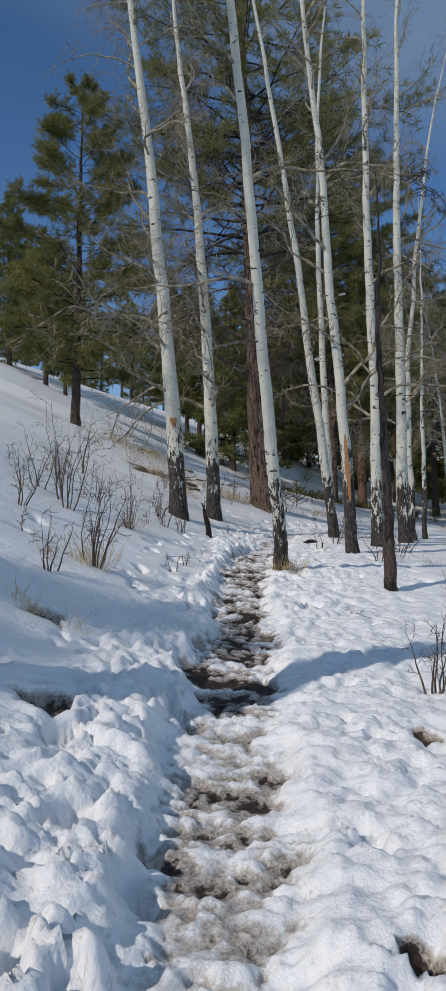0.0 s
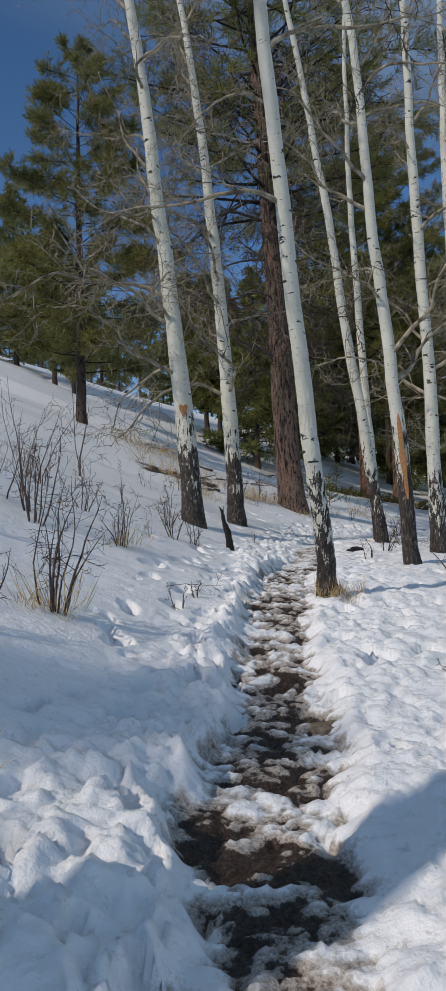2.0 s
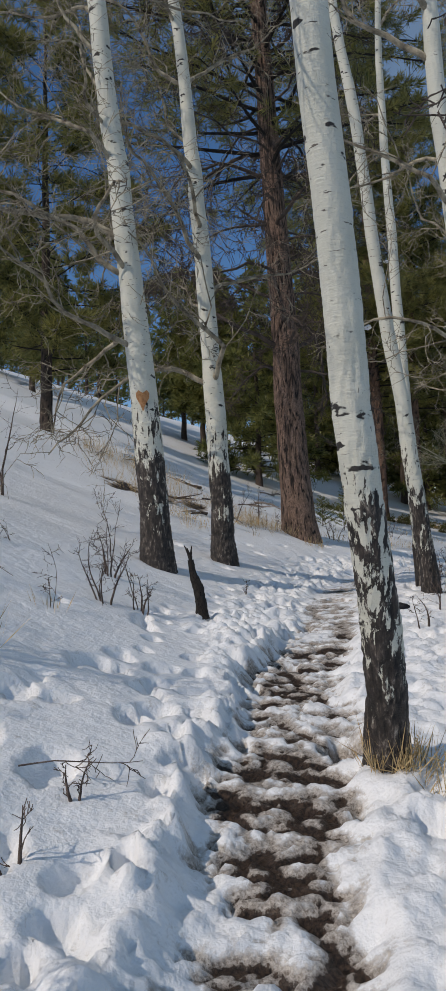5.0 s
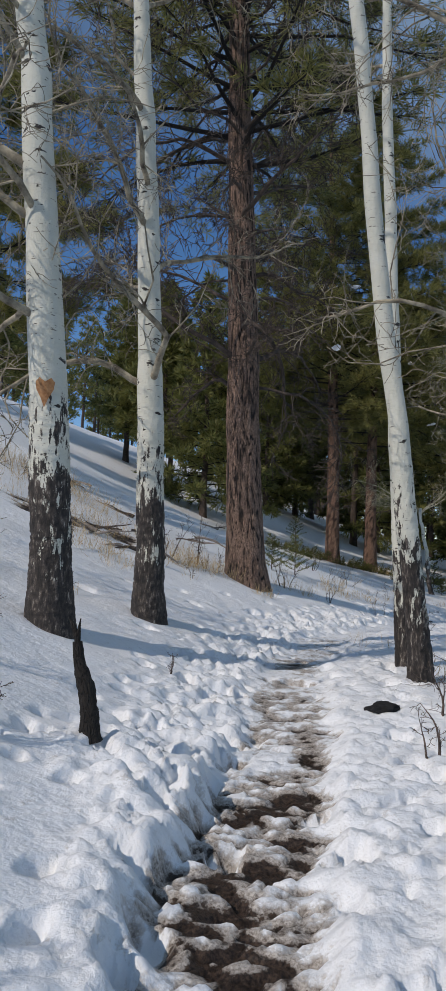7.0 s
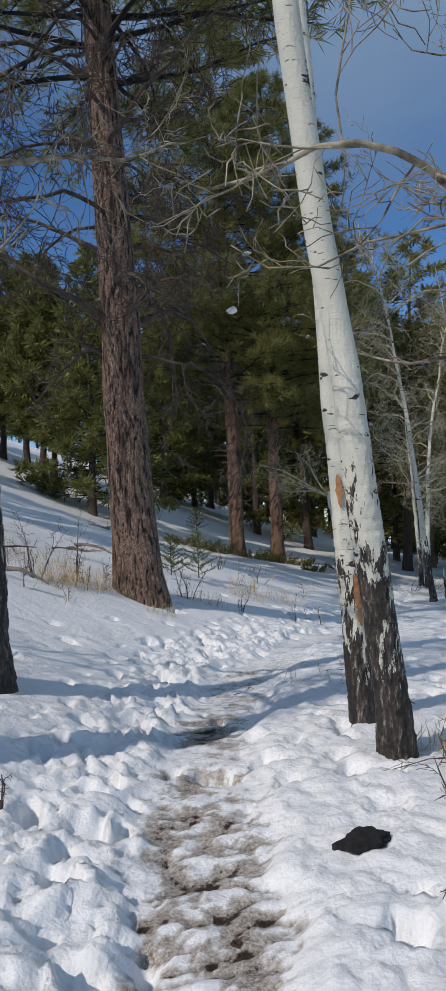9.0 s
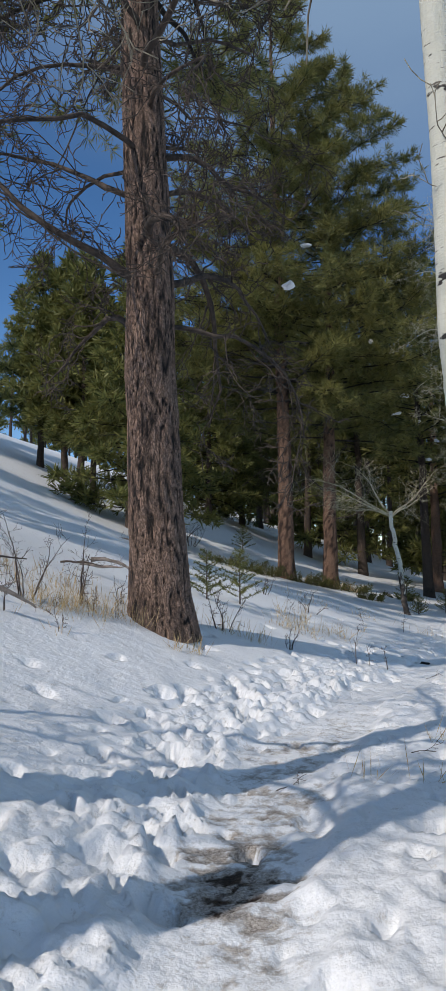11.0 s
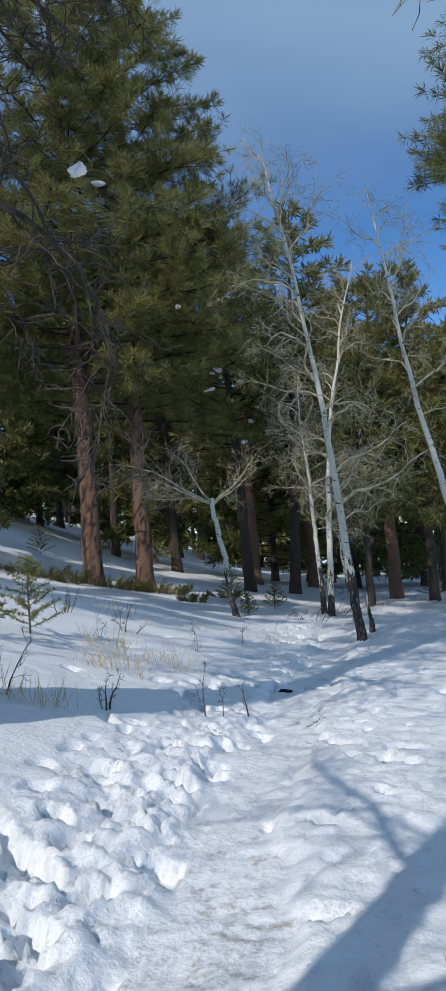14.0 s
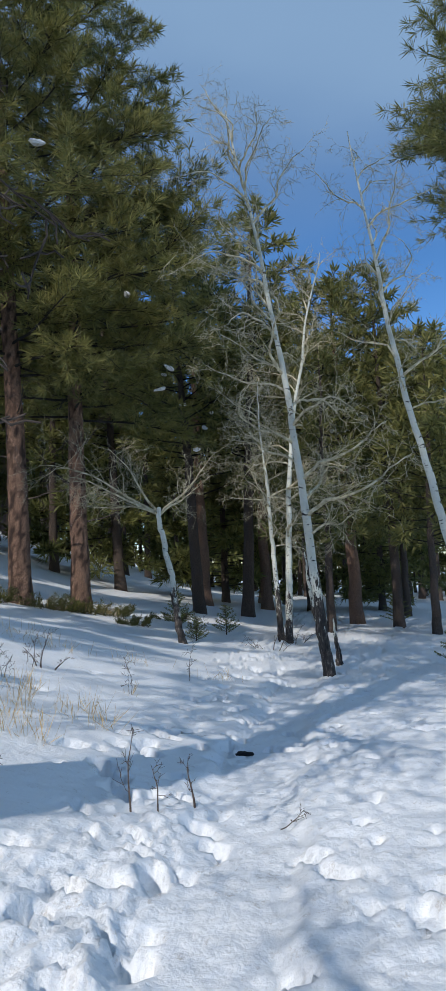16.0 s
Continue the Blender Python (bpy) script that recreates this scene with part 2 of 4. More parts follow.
def lattice(ix, iy, seed):
    h = (ix.astype(np.int64) * 374761393 + iy.astype(np.int64) * 668265263 + seed * 1442695041) & 0x7fffffff
    h = ((h ^ (h >> 13)) * 1274126177) & 0x7fffffff
    return ((h ^ (h >> 16)) & 0xffff) / 65535.0


def grain(x, y, size, seed):
    """Smooth noise from -1 to 1 with features of the given size."""
    x, y = x / size, y / size
    ix, iy = np.floor(x), np.floor(y)
    fx, fy = x - ix, y - iy
    fx, fy = fx * fx * (3 - 2 * fx), fy * fy * (3 - 2 * fy)
    a, b, c, d = lattice(ix, iy, seed), lattice(ix + 1, iy, seed), lattice(ix, iy + 1, seed), lattice(ix + 1, iy + 1, seed)
    return 2 * ((a * (1 - fx) + b * fx) * (1 - fy) + (c * (1 - fx) + d * fx) * fy) - 1


def smooth(v, a, b):
    t = np.clip((v - a) / (b - a), 0, 1)
    return t * t * (3 - 2 * t)


def clods(x, y, size, seed):
    """Rounded clods with creases between them, 0 to 1."""
    wx, wy = x + size * .5 * grain(x, y, size * .8, seed + 3), y + size * .5 * grain(x, y, size * .8, seed + 4)
    return np.minimum(1.6 * np.abs(grain(wx, wy, size, seed)), 1)


def pits(x, y, u, cell, deep, lo, hi, share, seed, size=.1):
    """Prints: a steep-sided pit, longer than wide and turned at random, in some cells of a jittered grid."""
    out = np.zeros_like(u)
    ix, iy = np.floor(x / cell), np.floor(y / cell)
    edge = .35 * grain(x, y, .06, seed + 5)
    for dx in (-1, 0, 1):
        for dy in (-1, 0, 1):
            jx, jy = ix + dx, iy + dy
            r1, r2, r3, r4 = (lattice(jx, jy, seed + k) for k in range(4))
            px, py = x - (jx + .1 + .8 * r1) * cell, y - (jy + .1 + .8 * r2) * cell
            c, si = np.cos(r4 * 2 - 1), np.sin(r4 * 2 - 1)
            s = size * (.55 + .8 * r1)
            d = np.sqrt(((px * c + py * si) / s) ** 2 + ((py * c - px * si) / (s * 1.6)) ** 2) + edge
            out = np.maximum(out, (r3 < share) * deep * (.35 + r2) * smooth(-d, -1.05, -.75))
    return out * smooth(u, lo - .1, lo) * smooth(-u, -hi - .15, -hi)


def relief(x, y):
    """What feet and thaw have made of the snow: the trodden trough, chunky banks, prints and pits. Also how muddy it is."""
    u = beside(x, y) + .09 * grain(x, y, .9, 5) + .07 * grain(x, y, .3, 6) + .03 * grain(x, y, .1, 7)
    near = smooth(-np.abs(x - trail_x(y)), -9, -5) * smooth(-y, -60, -45)
    early = smooth(-y, -17, -13.5)
    first = smooth(-y, -4.5, -2.5)
    big, mid, small = clods(x, y, .55, 11), clods(x + 7, y, .24, 12), clods(x, y + 3, .11, 13)
    crumb = (.035 * big + .055 * mid) * (.55 + .45 * early) + .06 * small + .032 * clods(x, y, .055, 14) - .10
    wide = np.interp(y, [0, 8, 9.3, 12.3, 14, 30], [1.35, 1.25, .7, .7, 1.35, 1.5])
    far = smooth(-y, -28, -23)
    bank = far * smooth(u, .28, .42) * smooth(-u, -wide - .35 * first, -.55 * wide)
    over = smooth(-u, .30, .5) * smooth(u, -3.2, -.9)
    soft = .03 * grain(x, y, 1.7, 21) + .045 * grain(x, y, 3.1, 22) + .010 * grain(x, y, .5, 23) + .012 * (clods(x, y, .3, 24) - .5)
    z = soft + near * (bank * (.05 * early + crumb * (.95 + .25 * first)) + over * crumb * (.35 + .25 * early))
    trough = smooth(-np.abs(u), -.46, -.27)
    chunk = clods(x * .55, y * 1.25, .15, 31) * .55 + clods(x * .8, y, .08, 32) * .4 + .28 * clods(x, y, .042, 33) - .5
    z += trough * (-.075 - .035 * early + .075 * chunk * (.3 + .7 * early) * near)
    hollow = pits(x, y, u, .30, .12, .28, 1.25, .62, 41, .075)
    hollow = np.maximum(hollow, pits(x, y, u, .37, .07, -2.9, -.33, .5, 51, .07))
    hollow = np.maximum(hollow, pits(x, y, u, .7, .10, -3.5, 2.6, .3, 61, .09))
    z -= hollow * near
    strength = np.interp(y, [-5, 0, 2.5, 3.2, 3.9, 4.5, 5.4, 6.0, 13.2, 14.5, 16.5, 17.5, 18.3, 19.5, 23, 30], [.16, .18, .2, .5, .5, .28, .42, .78, .74, .54, .40, .24, .42, .24, .04, -.1])
    mud = strength * smooth(-np.abs(u), -.5, -.12) * (1 + .45 * grain(x, y, .3, 71)) - 1.0 * chunk * trough * np.clip(strength * 1.6, .2, 1.1)
    mud = np.maximum(mud, 0) * smooth(-np.abs(u), -.47, -.29)
    for px, py, pr, force in ((-1.47, 6.36, .22, .5), (-1.05, 4.5, .18, .6), (-2.3, 22.3, .35, .9), (-1.9, 22.5, .3, .9), (-1.0, 23.0, .3, .8), (1.22, 4.74, .10, 1.0), (.64, 2.44, .10, 1.0), (.75, 1.9, .08, .9), (.35, 7.9, .13, .8), (.75, 11.1, .2, .6)):
        d = np.sqrt((x - px) ** 2 + ((y - py) * .8) ** 2) / pr + .5 * grain(x, y, .14, 81) + .2 * grain(x, y, .05, 82)
        patch = smooth(-d, -1, -.7)
        mud = np.maximum(mud, force * patch)
        z -= patch * (.10 if pr < .3 else .05)
    return z, mud


def surface(x, y):
    """The height of the snow with all its relief at one place."""
    return float(height(x, y) + relief(np.array([float(x)]), np.array([float(y)]))[0][0])


def steps(*runs):
    """Marks along a line: (start, end, first step, last step) for each run."""
    out = []
    for a, b, s0, s1 in runs:
        v = a
        while v < b - 1e-6:
            out.append(v)
            v += s0 + (s1 - s0) * (v - a) / (b - a)
    return np.array(out + [runs[-1][1]])


def ground():
    ys = steps((-60, -6, 6, 1), (-6, 1.2, .8, .1), (1.2, 16, .022, .027), (16, 30, .027, .045), (30, 60, .06, .9), (60, 420, 1, 40))
    left = steps((0, 1.6, .023, .026), (1.6, 3.2, .028, .06), (3.2, 8, .065, .3), (8, 40, .35, 3), (40, 400, 3, 60))
    right = steps((0, .9, .023, .026), (.9, 3.2, .03, .07), (3.2, 8, .08, .3), (8, 40, .35, 3), (40, 400, 3, 60))
    xs = np.concatenate([-left[:0:-1], right])
    Y, U = np.meshgrid(ys, xs, indexing="ij")
    X = U + trail_x(Y)
    dz, mud = relief(X, Y)
    Z = height(X, Y) + dz
    ny, nx = X.shape
    i = np.arange(ny * nx).reshape(ny, nx)
    quads = np.stack([i[:-1, :-1], i[:-1, 1:], i[1:, 1:], i[1:, :-1]], -1).reshape(-1, 4)
    me = bpy.data.meshes.new("ground")
    fill(me, np.stack([X, Y, Z], -1).reshape(-1, 3), quads)
    a = me.attributes.new("mud", "FLOAT", "POINT")
    a.data.foreach_set("value", mud.ravel().astype(np.float32))
    me.materials.append(SNOW)
    me.shade_smooth()
    return tagged(new("ground", me), "old snow with a trodden muddy trail", "ground", kind="structure")


def fill(me, verts, faces):
    """Fast mesh from arrays: faces all of one size."""
    n = faces.shape[1]
    me.vertices.add(len(verts))
    me.vertices.foreach_set("co", np.asarray(verts, np.float32).ravel())
    me.loops.add(faces.size)
    me.loops.foreach_set("vertex_index", faces.astype(np.int32).ravel())
    me.polygons.add(len(faces))
    me.polygons.foreach_set("loop_start", np.arange(0, faces.size, n, dtype=np.int32))
    me.update(calc_edges=True)


ground()


# ---- builders ----
class Shape:
    """Collects tubes and blades into one mesh."""

    def __init__(self):
        self.v, self.f, self.n = [], [], 0

    def add(self, verts, faces):
        self.v.append(np.asarray(verts, float))
        self.f.append(np.asarray(faces, int) + self.n)
        self.n += len(verts)

    def tube(self, path, radii, sides=6, rough=0.0, seed=0, proud=None):
        path, radii = np.asarray(path, float), np.asarray(radii, float)
        d = np.gradient(path, axis=0)
        d /= np.linalg.norm(d, axis=1)[:, None] + 1e-9
        ref = np.array([0, 0, 1.0]) if abs(d[:, 2]).mean() < .8 else np.array([1.0, 0, 0])
        a = np.cross(d, ref)
        a /= np.linalg.norm(a, axis=1)[:, None] + 1e-9
        b = np.cross(d, a)
        t = np.arange(sides) * 2 * math.pi / sides
        r = radii[:, None] * np.ones(sides)
        if rough:
            along = np.arange(len(path))[:, None] * np.ones(sides)
            r = r * (1 + rough * grain(np.cos(t) * 2 + seed + 0 * along, along * .35 + np.sin(t) * 2, .5, 3 + seed) + rough * .8 * grain(np.ones(1) * t * 5, along * .6, .9, 4))
        if proud is not None:
            r = r + proud
        ring = path[:, None] + r[..., None] * (np.cos(t)[None, :, None] * a[:, None] + np.sin(t)[None, :, None] * b[:, None])
        m = len(path)
        i = np.arange(m * sides).reshape(m, sides)
        j = np.roll(i, -1, 1)
        q = np.stack([i[:-1], j[:-1], j[1:], i[1:]], -1).reshape(-1, 4)
        self.add(ring.reshape(-1, 3), q)

    def blades(self, roots, ways, length, width, rng):
        """Thin pointed blades: arrays of roots and directions."""
        n = len(roots)
        side = np.cross(ways, rng.normal(size=(n, 3)))
        side /= np.linalg.norm(side, axis=1)[:, None] + 1e-9
        tip = roots + ways * np.asarray(length).reshape(-1, 1)
        mid = roots + ways * np.asarray(length).reshape(-1, 1) * .5
        w = side * np.asarray(width).reshape(-1, 1) * .5
        v = np.stack([roots, mid + w, tip, mid - w], 1).reshape(-1, 3)
        self.add(v, np.arange(4 * n).reshape(n, 4))

    def mesh(self, name, mat, flat=False):
        me = bpy.data.meshes.new(name)
        fill(me, np.concatenate(self.v), np.concatenate(self.f))
        me.materials.append(mat)
        if not flat:
            me.shade_smooth()
        return me


def part(name, shape, mat, parent, label="", kind="", flat=False):
    ob = new(name, shape.mesh(name, mat, flat))
    ob.parent = parent
    return tagged(ob, label, kind=kind)


def thing(name, x, y, label, category, group="", sink=0.05):
    ob = new(name)
    ob.location = (x, y, surface(x, y) - sink)
    return tagged(ob, label, category, group)


def wander(start, way, length, n, rng, lift=0.0, curl=0.25):
    """A crooked path of n points; lift bends it up or down as it goes."""
    p, d, out = np.array(start, float), np.array(way, float), []
    d /= np.linalg.norm(d)
    for k in range(n):
        out.append(p.copy())
        p = p + d * length / (n - 1)
        d = d + rng.normal(size=3) * curl + np.array([0, 0, lift])
        d /= np.linalg.norm(d)
    return np.array(out)


def fork(shape, path, r, rng, count, length, depth, sides=4, lift=0.05, curl=0.3, lo=0.25, fine=.0022):
    """Side shoots along a path, and shoots on those."""
    n = len(path)
    for k in range(count):
        s = (lo + (1 - lo) * (k + rng.random()) / count) * (n - 1.01)
        i = int(s)
        at = path[i] + (path[i + 1] - path[i]) * (s - i)
        along = path[i + 1] - path[i]
        along /= np.linalg.norm(along) + 1e-9
        way = along * .8 + rng.normal(size=3) * .7
        far = length * (.6 + .8 * rng.random()) * (1 - .4 * s / n)
        sub = wander(at, way, far, 6 if depth > 1 else 4, rng, lift, curl)
        r1 = max(r * (1 - .7 * s / n) * .55, fine)
        shape.tube(sub, np.linspace(r1, fine * .7, len(sub)), sides if depth > 1 else 3)
        if depth > 1:
            fork(shape, sub, r1, rng, 4, length * .45, depth - 1, 3, lift, curl, lo, fine)


def furrows(z, radii, sides, wide, tall, seed):
    """How proud the bark stands, 0 in the cracks to 1 on the plates, for each ring and side of a trunk."""
    s = np.arange(sides)[None, :] / sides * 2 * math.pi * radii[0] * .8 + 0 * z[:, None]
    v = z[:, None] + 0 * s
    s = s + wide * .6 * grain(s, v, tall * .6, seed) + wide * .2 * grain(s, v, tall * .2, seed + 1)
    v = v + tall * .7 * grain(s, 0 * v, wide * .8, seed + 2)
    g = np.minimum(np.abs(grain(s * tall / wide, v, tall, seed + 3)), np.abs(grain(s * tall / wide + 9, v * .8, tall * 1.3, seed + 4)) + .12)
    return np.clip(g * 2.7, 0, 1)


def barked(shape, name, mat, parent, deep):
    """A trunk whose mesh knows where its bark is cracked."""
    ob = part(name, shape, mat, parent)
    a = ob.data.attributes.new("plate", "FLOAT", "POINT")
    a.data.foreach_set("value", deep.ravel().astype(np.float32))
    return ob


def stem_path(h, lean, bow, kink, rng, n=26):
    z = np.linspace(0, h, n)
    wob = np.cumsum(rng.normal(size=(n, 2)) * kink, axis=0)
    wob -= np.linspace(0, 1, n)[:, None] * wob[-1]
    wob[0] = 0
    x = lean[0] * z + bow[0] * z * z + wob[:, 0]
    y = lean[1] * z + bow[1] * z * z + wob[:, 1]
    return np.stack([x, y, z], 1)


TWIGGY, SUNNY = [], []


def limb_pool(count, pool, mat):
    """Crooked twiggy limbs, each grown along +x from the origin and 2.4 m long."""
    for k in range(count):
        rng = np.random.default_rng(900 + k)
        limb = Shape()
        lp = wander((0, 0, 0), (1, 0, .1), 2.4, 14, rng, (-.10, -.04, .05, .08)[k % 4], .23)
        limb.tube(lp, np.linspace(.034, .007, 14), 7)
        fork(limb, lp, .024, rng, 9, 1.15, 3, 4, (-.07, -.02, .05)[k % 3], .30, .12, .0038)
        pool.append(limb.mesh("limb", mat))


limb_pool(14, TWIGGY, ASPEN_LIMB)
limb_pool(6, SUNNY, SUNLIT_LIMB)


def aspen(x, y, h, r, lean, bow=(0, 0), seed=0, limbs=12, label="", lowest=2.6, reach=1.0, side=None, kink=0.012, taper=.9):
    rng = np.random.default_rng(seed)
    top = thing("aspen", x, y, label or "pale leafless aspen with a dark rough lower bark standing in snow", "aspen tree", "aspens", .12)
    path = stem_path(h, lean, bow, kink, rng, 34)
    u = path[:, 2] / h
    radii = r * (1 - taper * u) * (1 + .28 * np.exp(-path[:, 2] / .25))
    trunk = Shape()
    near = seed < 10
    zs = np.concatenate([np.linspace(0, 3.2, 200, endpoint=False), np.linspace(3.2, h, 90)]) if near else np.linspace(0, h, 120)
    dense = np.stack([np.interp(zs, path[:, 2], path[:, k]) for k in range(3)], 1)
    dr = np.interp(zs, path[:, 2], radii)
    dr *= 1 + .012 * rng.normal(size=len(dr)) * (zs < 2.5) + .05 * grain(zs, 0 * zs + seed, .35, 9)
    sides = 44 if near else 16
    plate = furrows(zs, dr, sides, .022, .16, 30 + seed)
    trunk.tube(dense, dr, sides, 0 if near else .05, seed % 7, (plate - .6) * .014 * smooth(-zs, -3.0, -1.2)[:, None])
    barked(trunk, "trunk", ASPEN, top, plate)
    for k in range(limbs):
        s = lowest / h + (1 - lowest / h) * ((k + .5 * rng.random()) / limbs) * .97
        i = min(int(s * (len(path) - 1)), len(path) - 2)
        az = rng.random() * 2 * math.pi if side is None or rng.random() < .35 else math.radians(side + rng.normal() * 40)
        length = reach * (1 - .5 * s) * (1.6 + 1.3 * rng.random())
        way = (math.cos(az), math.sin(az), .15 + .5 * rng.random() + 1.1 * s * s)
        ob = new("limb", TWIGGY[rng.integers(len(TWIGGY))] if seed < 40 else SUNNY[rng.integers(len(SUNNY))])
        ob.parent = top
        size = length / 2.4
        tilt = math.degrees(math.atan2(way[2], 1))
        ob.matrix_local = pose(*path[i], 0, 0, math.degrees(az)) @ pose(0, 0, 0, rng.random() * 60 - 30, -tilt, 0) @ Matrix.Diagonal((size, size, size, 1))
    return top


def needle_tufts(shape, tips, ways, rng, size, blades, width):
    """A spray of needles round each tip."""
    n = len(tips)
    roots = np.repeat(tips, blades, 0)
    w = np.repeat(ways, blades, 0) * .75 + rng.normal(size=(n * blades, 3)) * .58
    w /= np.linalg.norm(w, axis=1)[:, None]
    roots = roots - np.repeat(ways, blades, 0) * size * (.55 * rng.random((n * blades, 1))) + rng.normal(size=roots.shape) * size * .04
    shape.blades(roots, w, size * (.7 + .6 * rng.random(n * blades)), width, rng)


def conifer_limbs(h, r, bottom, spread, limbs, rng, path, shape_power=0.8, droop=-.03, tuft=.22, blades=13, width=.024, per=26, uplift=.15, top_round=True):
    """Yields wood and foliage of each living limb."""
    for k in range(limbs):
        s = (k + rng.random()) / limbs
        z = bottom + (h - bottom) * s * .985
        i = np.interp(z, path[:, 2], np.arange(len(path)))
        at = np.array([np.interp(i, np.arange(len(path)), path[:, c]) for c in range(3)])
        az = k * 2.4 + rng.normal() * .3
        out = spread * ((1 - s) ** shape_power + .08) * (.65 + .5 * rng.random())
        if top_round:
            out *= min(1, .55 + s * 1.8)
        way = (math.cos(az), math.sin(az), uplift + .5 * s * s)
        lp = wander(at, way, out, 8, rng, droop + .03, .09)
        wood, leaf = Shape(), Shape()
        lr = max(.012, r * .16 * (1 - .8 * s))
        wood.tube(lp, np.linspace(lr, .008, 8), 5)
        tips, ways = [], []
        m = max(4, int(per * out / spread))
        for j in range(m):
            q = (.25 + .75 * rng.random() ** .6) * 6.9
            a = int(q)
            root = lp[a] + (lp[a + 1] - lp[a]) * (q - a)
            along = lp[a + 1] - lp[a]
            along /= np.linalg.norm(along)
            w = along * .7 + rng.normal(size=3) * np.array([.75, .75, .35]) + (0, 0, .15)
            w /= np.linalg.norm(w)
            ln = out * .22 * (.4 + rng.random())
            end = root + w * ln
            wood.tube(np.array([root, (root + end) / 2 + rng.normal(size=3) * .03, end]), [.008, .006, .004], 3)
            for g in np.linspace(.55, 1, max(1, int(ln / (tuft * 1.5)))) if ln > tuft * 1.5 else (1.0,):
                tips.append(root + w * ln * g)
                ways.append(w + np.array([0, 0, .25]))
        tips.append(lp[-1])
        ways.append(lp[-1] - lp[-2])
        ways = np.array(ways)
        ways /= np.linalg.norm(ways, axis=1)[:, None]
        needle_tufts(leaf, np.array(tips), ways, rng, tuft, blades, width)
        yield wood, leaf


def dead_limbs(top, path, radii, rng, count, lo, hi, length, mat, name="dead_limb", fork_n=9, thick=.16, curl=.16, fine=.0045):
    for k in range(count):
        z = lo + (hi - lo) * (k + rng.random()) / count
        i = int(np.interp(z, path[:, 2], np.arange(len(path)))) if z < path[-1, 2] else len(path) - 2
        az = k * 2.4 + rng.normal() * .5
        limb = Shape()
        ln = length * (.55 + .7 * rng.random())
        lp = wander(path[i], (math.cos(az), math.sin(az), .1 + .3 * rng.random()), ln, 12, rng, rng.choice([-.09, -.04, .05]), curl)
        lr = radii[i] * thick * (.6 + .6 * rng.random())
        limb.tube(lp, np.linspace(lr, lr * .15, 12), 7)
        if fork_n:
            fork(limb, lp, lr * .6, rng, fork_n, ln * .38, 3, 4, -.03, .3, .25, fine)
        part(name, limb, mat, top, "bare dead limb")


def conifer(x, y, h, r, lean=(0, 0), bottom=4.0, spread=3.0, limbs=50, seed=0, bark=None, leaf=None, label="", category="pine tree", split=True, dead=0, sink=.15, name="pine_tree", group="conifers", dead_len=1.6, tall_sides=20, **kw):
    rng = np.random.default_rng(seed)
    top = thing(name, x, y, label or "tall green pine with a reddish trunk standing in snow", category, group, sink)
    path = stem_path(h, lean, (0, 0), .012, rng, 40)
    radii = r * (1 - .93 * (path[:, 2] / h) ** 1.1) * (1 + .35 * np.exp(-path[:, 2] / .45))
    close = tall_sides > 30
    zs = np.concatenate([np.linspace(0, 8, 420, endpoint=False), np.linspace(8, h, 100)]) if close else np.linspace(0, h, 160 if split else 40)
    dense = np.stack([np.interp(zs, path[:, 2], path[:, c]) for c in range(3)], 1)
    trunk, dr = Shape(), np.interp(zs, path[:, 2], radii)
    sides = tall_sides if split else 9
    if split:
        plate = furrows(zs, dr, sides, .06 if close else .09, .42 if close else .4, 60 + seed)
        trunk.tube(dense, dr, sides, 0 if close else .04, seed % 5, (plate - .5) * (.030 if close else .02) * (dr / dr[0])[:, None])
        barked(trunk, "trunk", bark or PINE_BARK, top, plate)
    else:
        trunk.tube(dense, dr, sides, .02, seed % 5)
        barked(trunk, "trunk", bark or PINE_BARK, top, .7 + 0 * zs[:, None] * np.ones(sides))
    if dead:
        dead_limbs(top, path, radii, rng, dead, max(1.8, bottom * .45), bottom + 1.5, dead_len, DEAD_LIMB, fork_n=4)
    allw, alll = Shape(), Shape()
    for wood, green in conifer_limbs(h, r, bottom, spread, limbs, rng, path, **kw):
        if split:
            w = part("limb", wood, DARK_BARK, top)
            g = part("needles", green, leaf or NEEDLES, w, kind="stuff")
        else:
            allw.v += wood.v
            alll.v += green.v
            allw.f += [f + allw.n for f in wood.f]
            alll.f += [f + alll.n for f in green.f]
            allw.n += wood.n
            alll.n += green.n
    if not split:
        part("crown_wood", allw, DARK_BARK, top, kind="stuff")
        part("needles", alll, leaf or NEEDLES, top, kind="stuff")
    return top


def again(ob, x, y, turn=0.0, size=1.0, sink=.15, lean=0.0):
    """A copy of a tree elsewhere, turned and scaled."""
    c = copy_thing(ob, pose(x, y, surface(x, y) - sink, lean, 0, turn) @ Matrix.Diagonal((size, size, size, 1)))
    return c


# ---- the aspens beside the trail ----
ASPENS = "pale leafless aspen with dark furrowed lower bark, standing in snow"
first = aspen(-.94, 16.45, 15, .185, (-.058, -.025), (-.0036, 0), 1, 28, "pale leafless aspen with a heart carved into its bark", reach=1.35, side=190)
aspen(-.195, 18.35, 15, .17, (-.038, .023), (-.0038, 0), 2, 24, "pale leafless aspen with a blackened furrowed foot", reach=1.2, side=170)
aspen(.819, 10.88, 14, .092, (-.094, -.25), (-.0032, .003), 3, 15, "pale leafless aspen with split bark and dry grass at its foot", reach=.8, lowest=4.0, side=200)
aspen(2.515, 17.10, 14, .108, (-.134, -.137), (-.0032, .004), 4, 7, ASPENS, reach=.7, lowest=7, side=100)
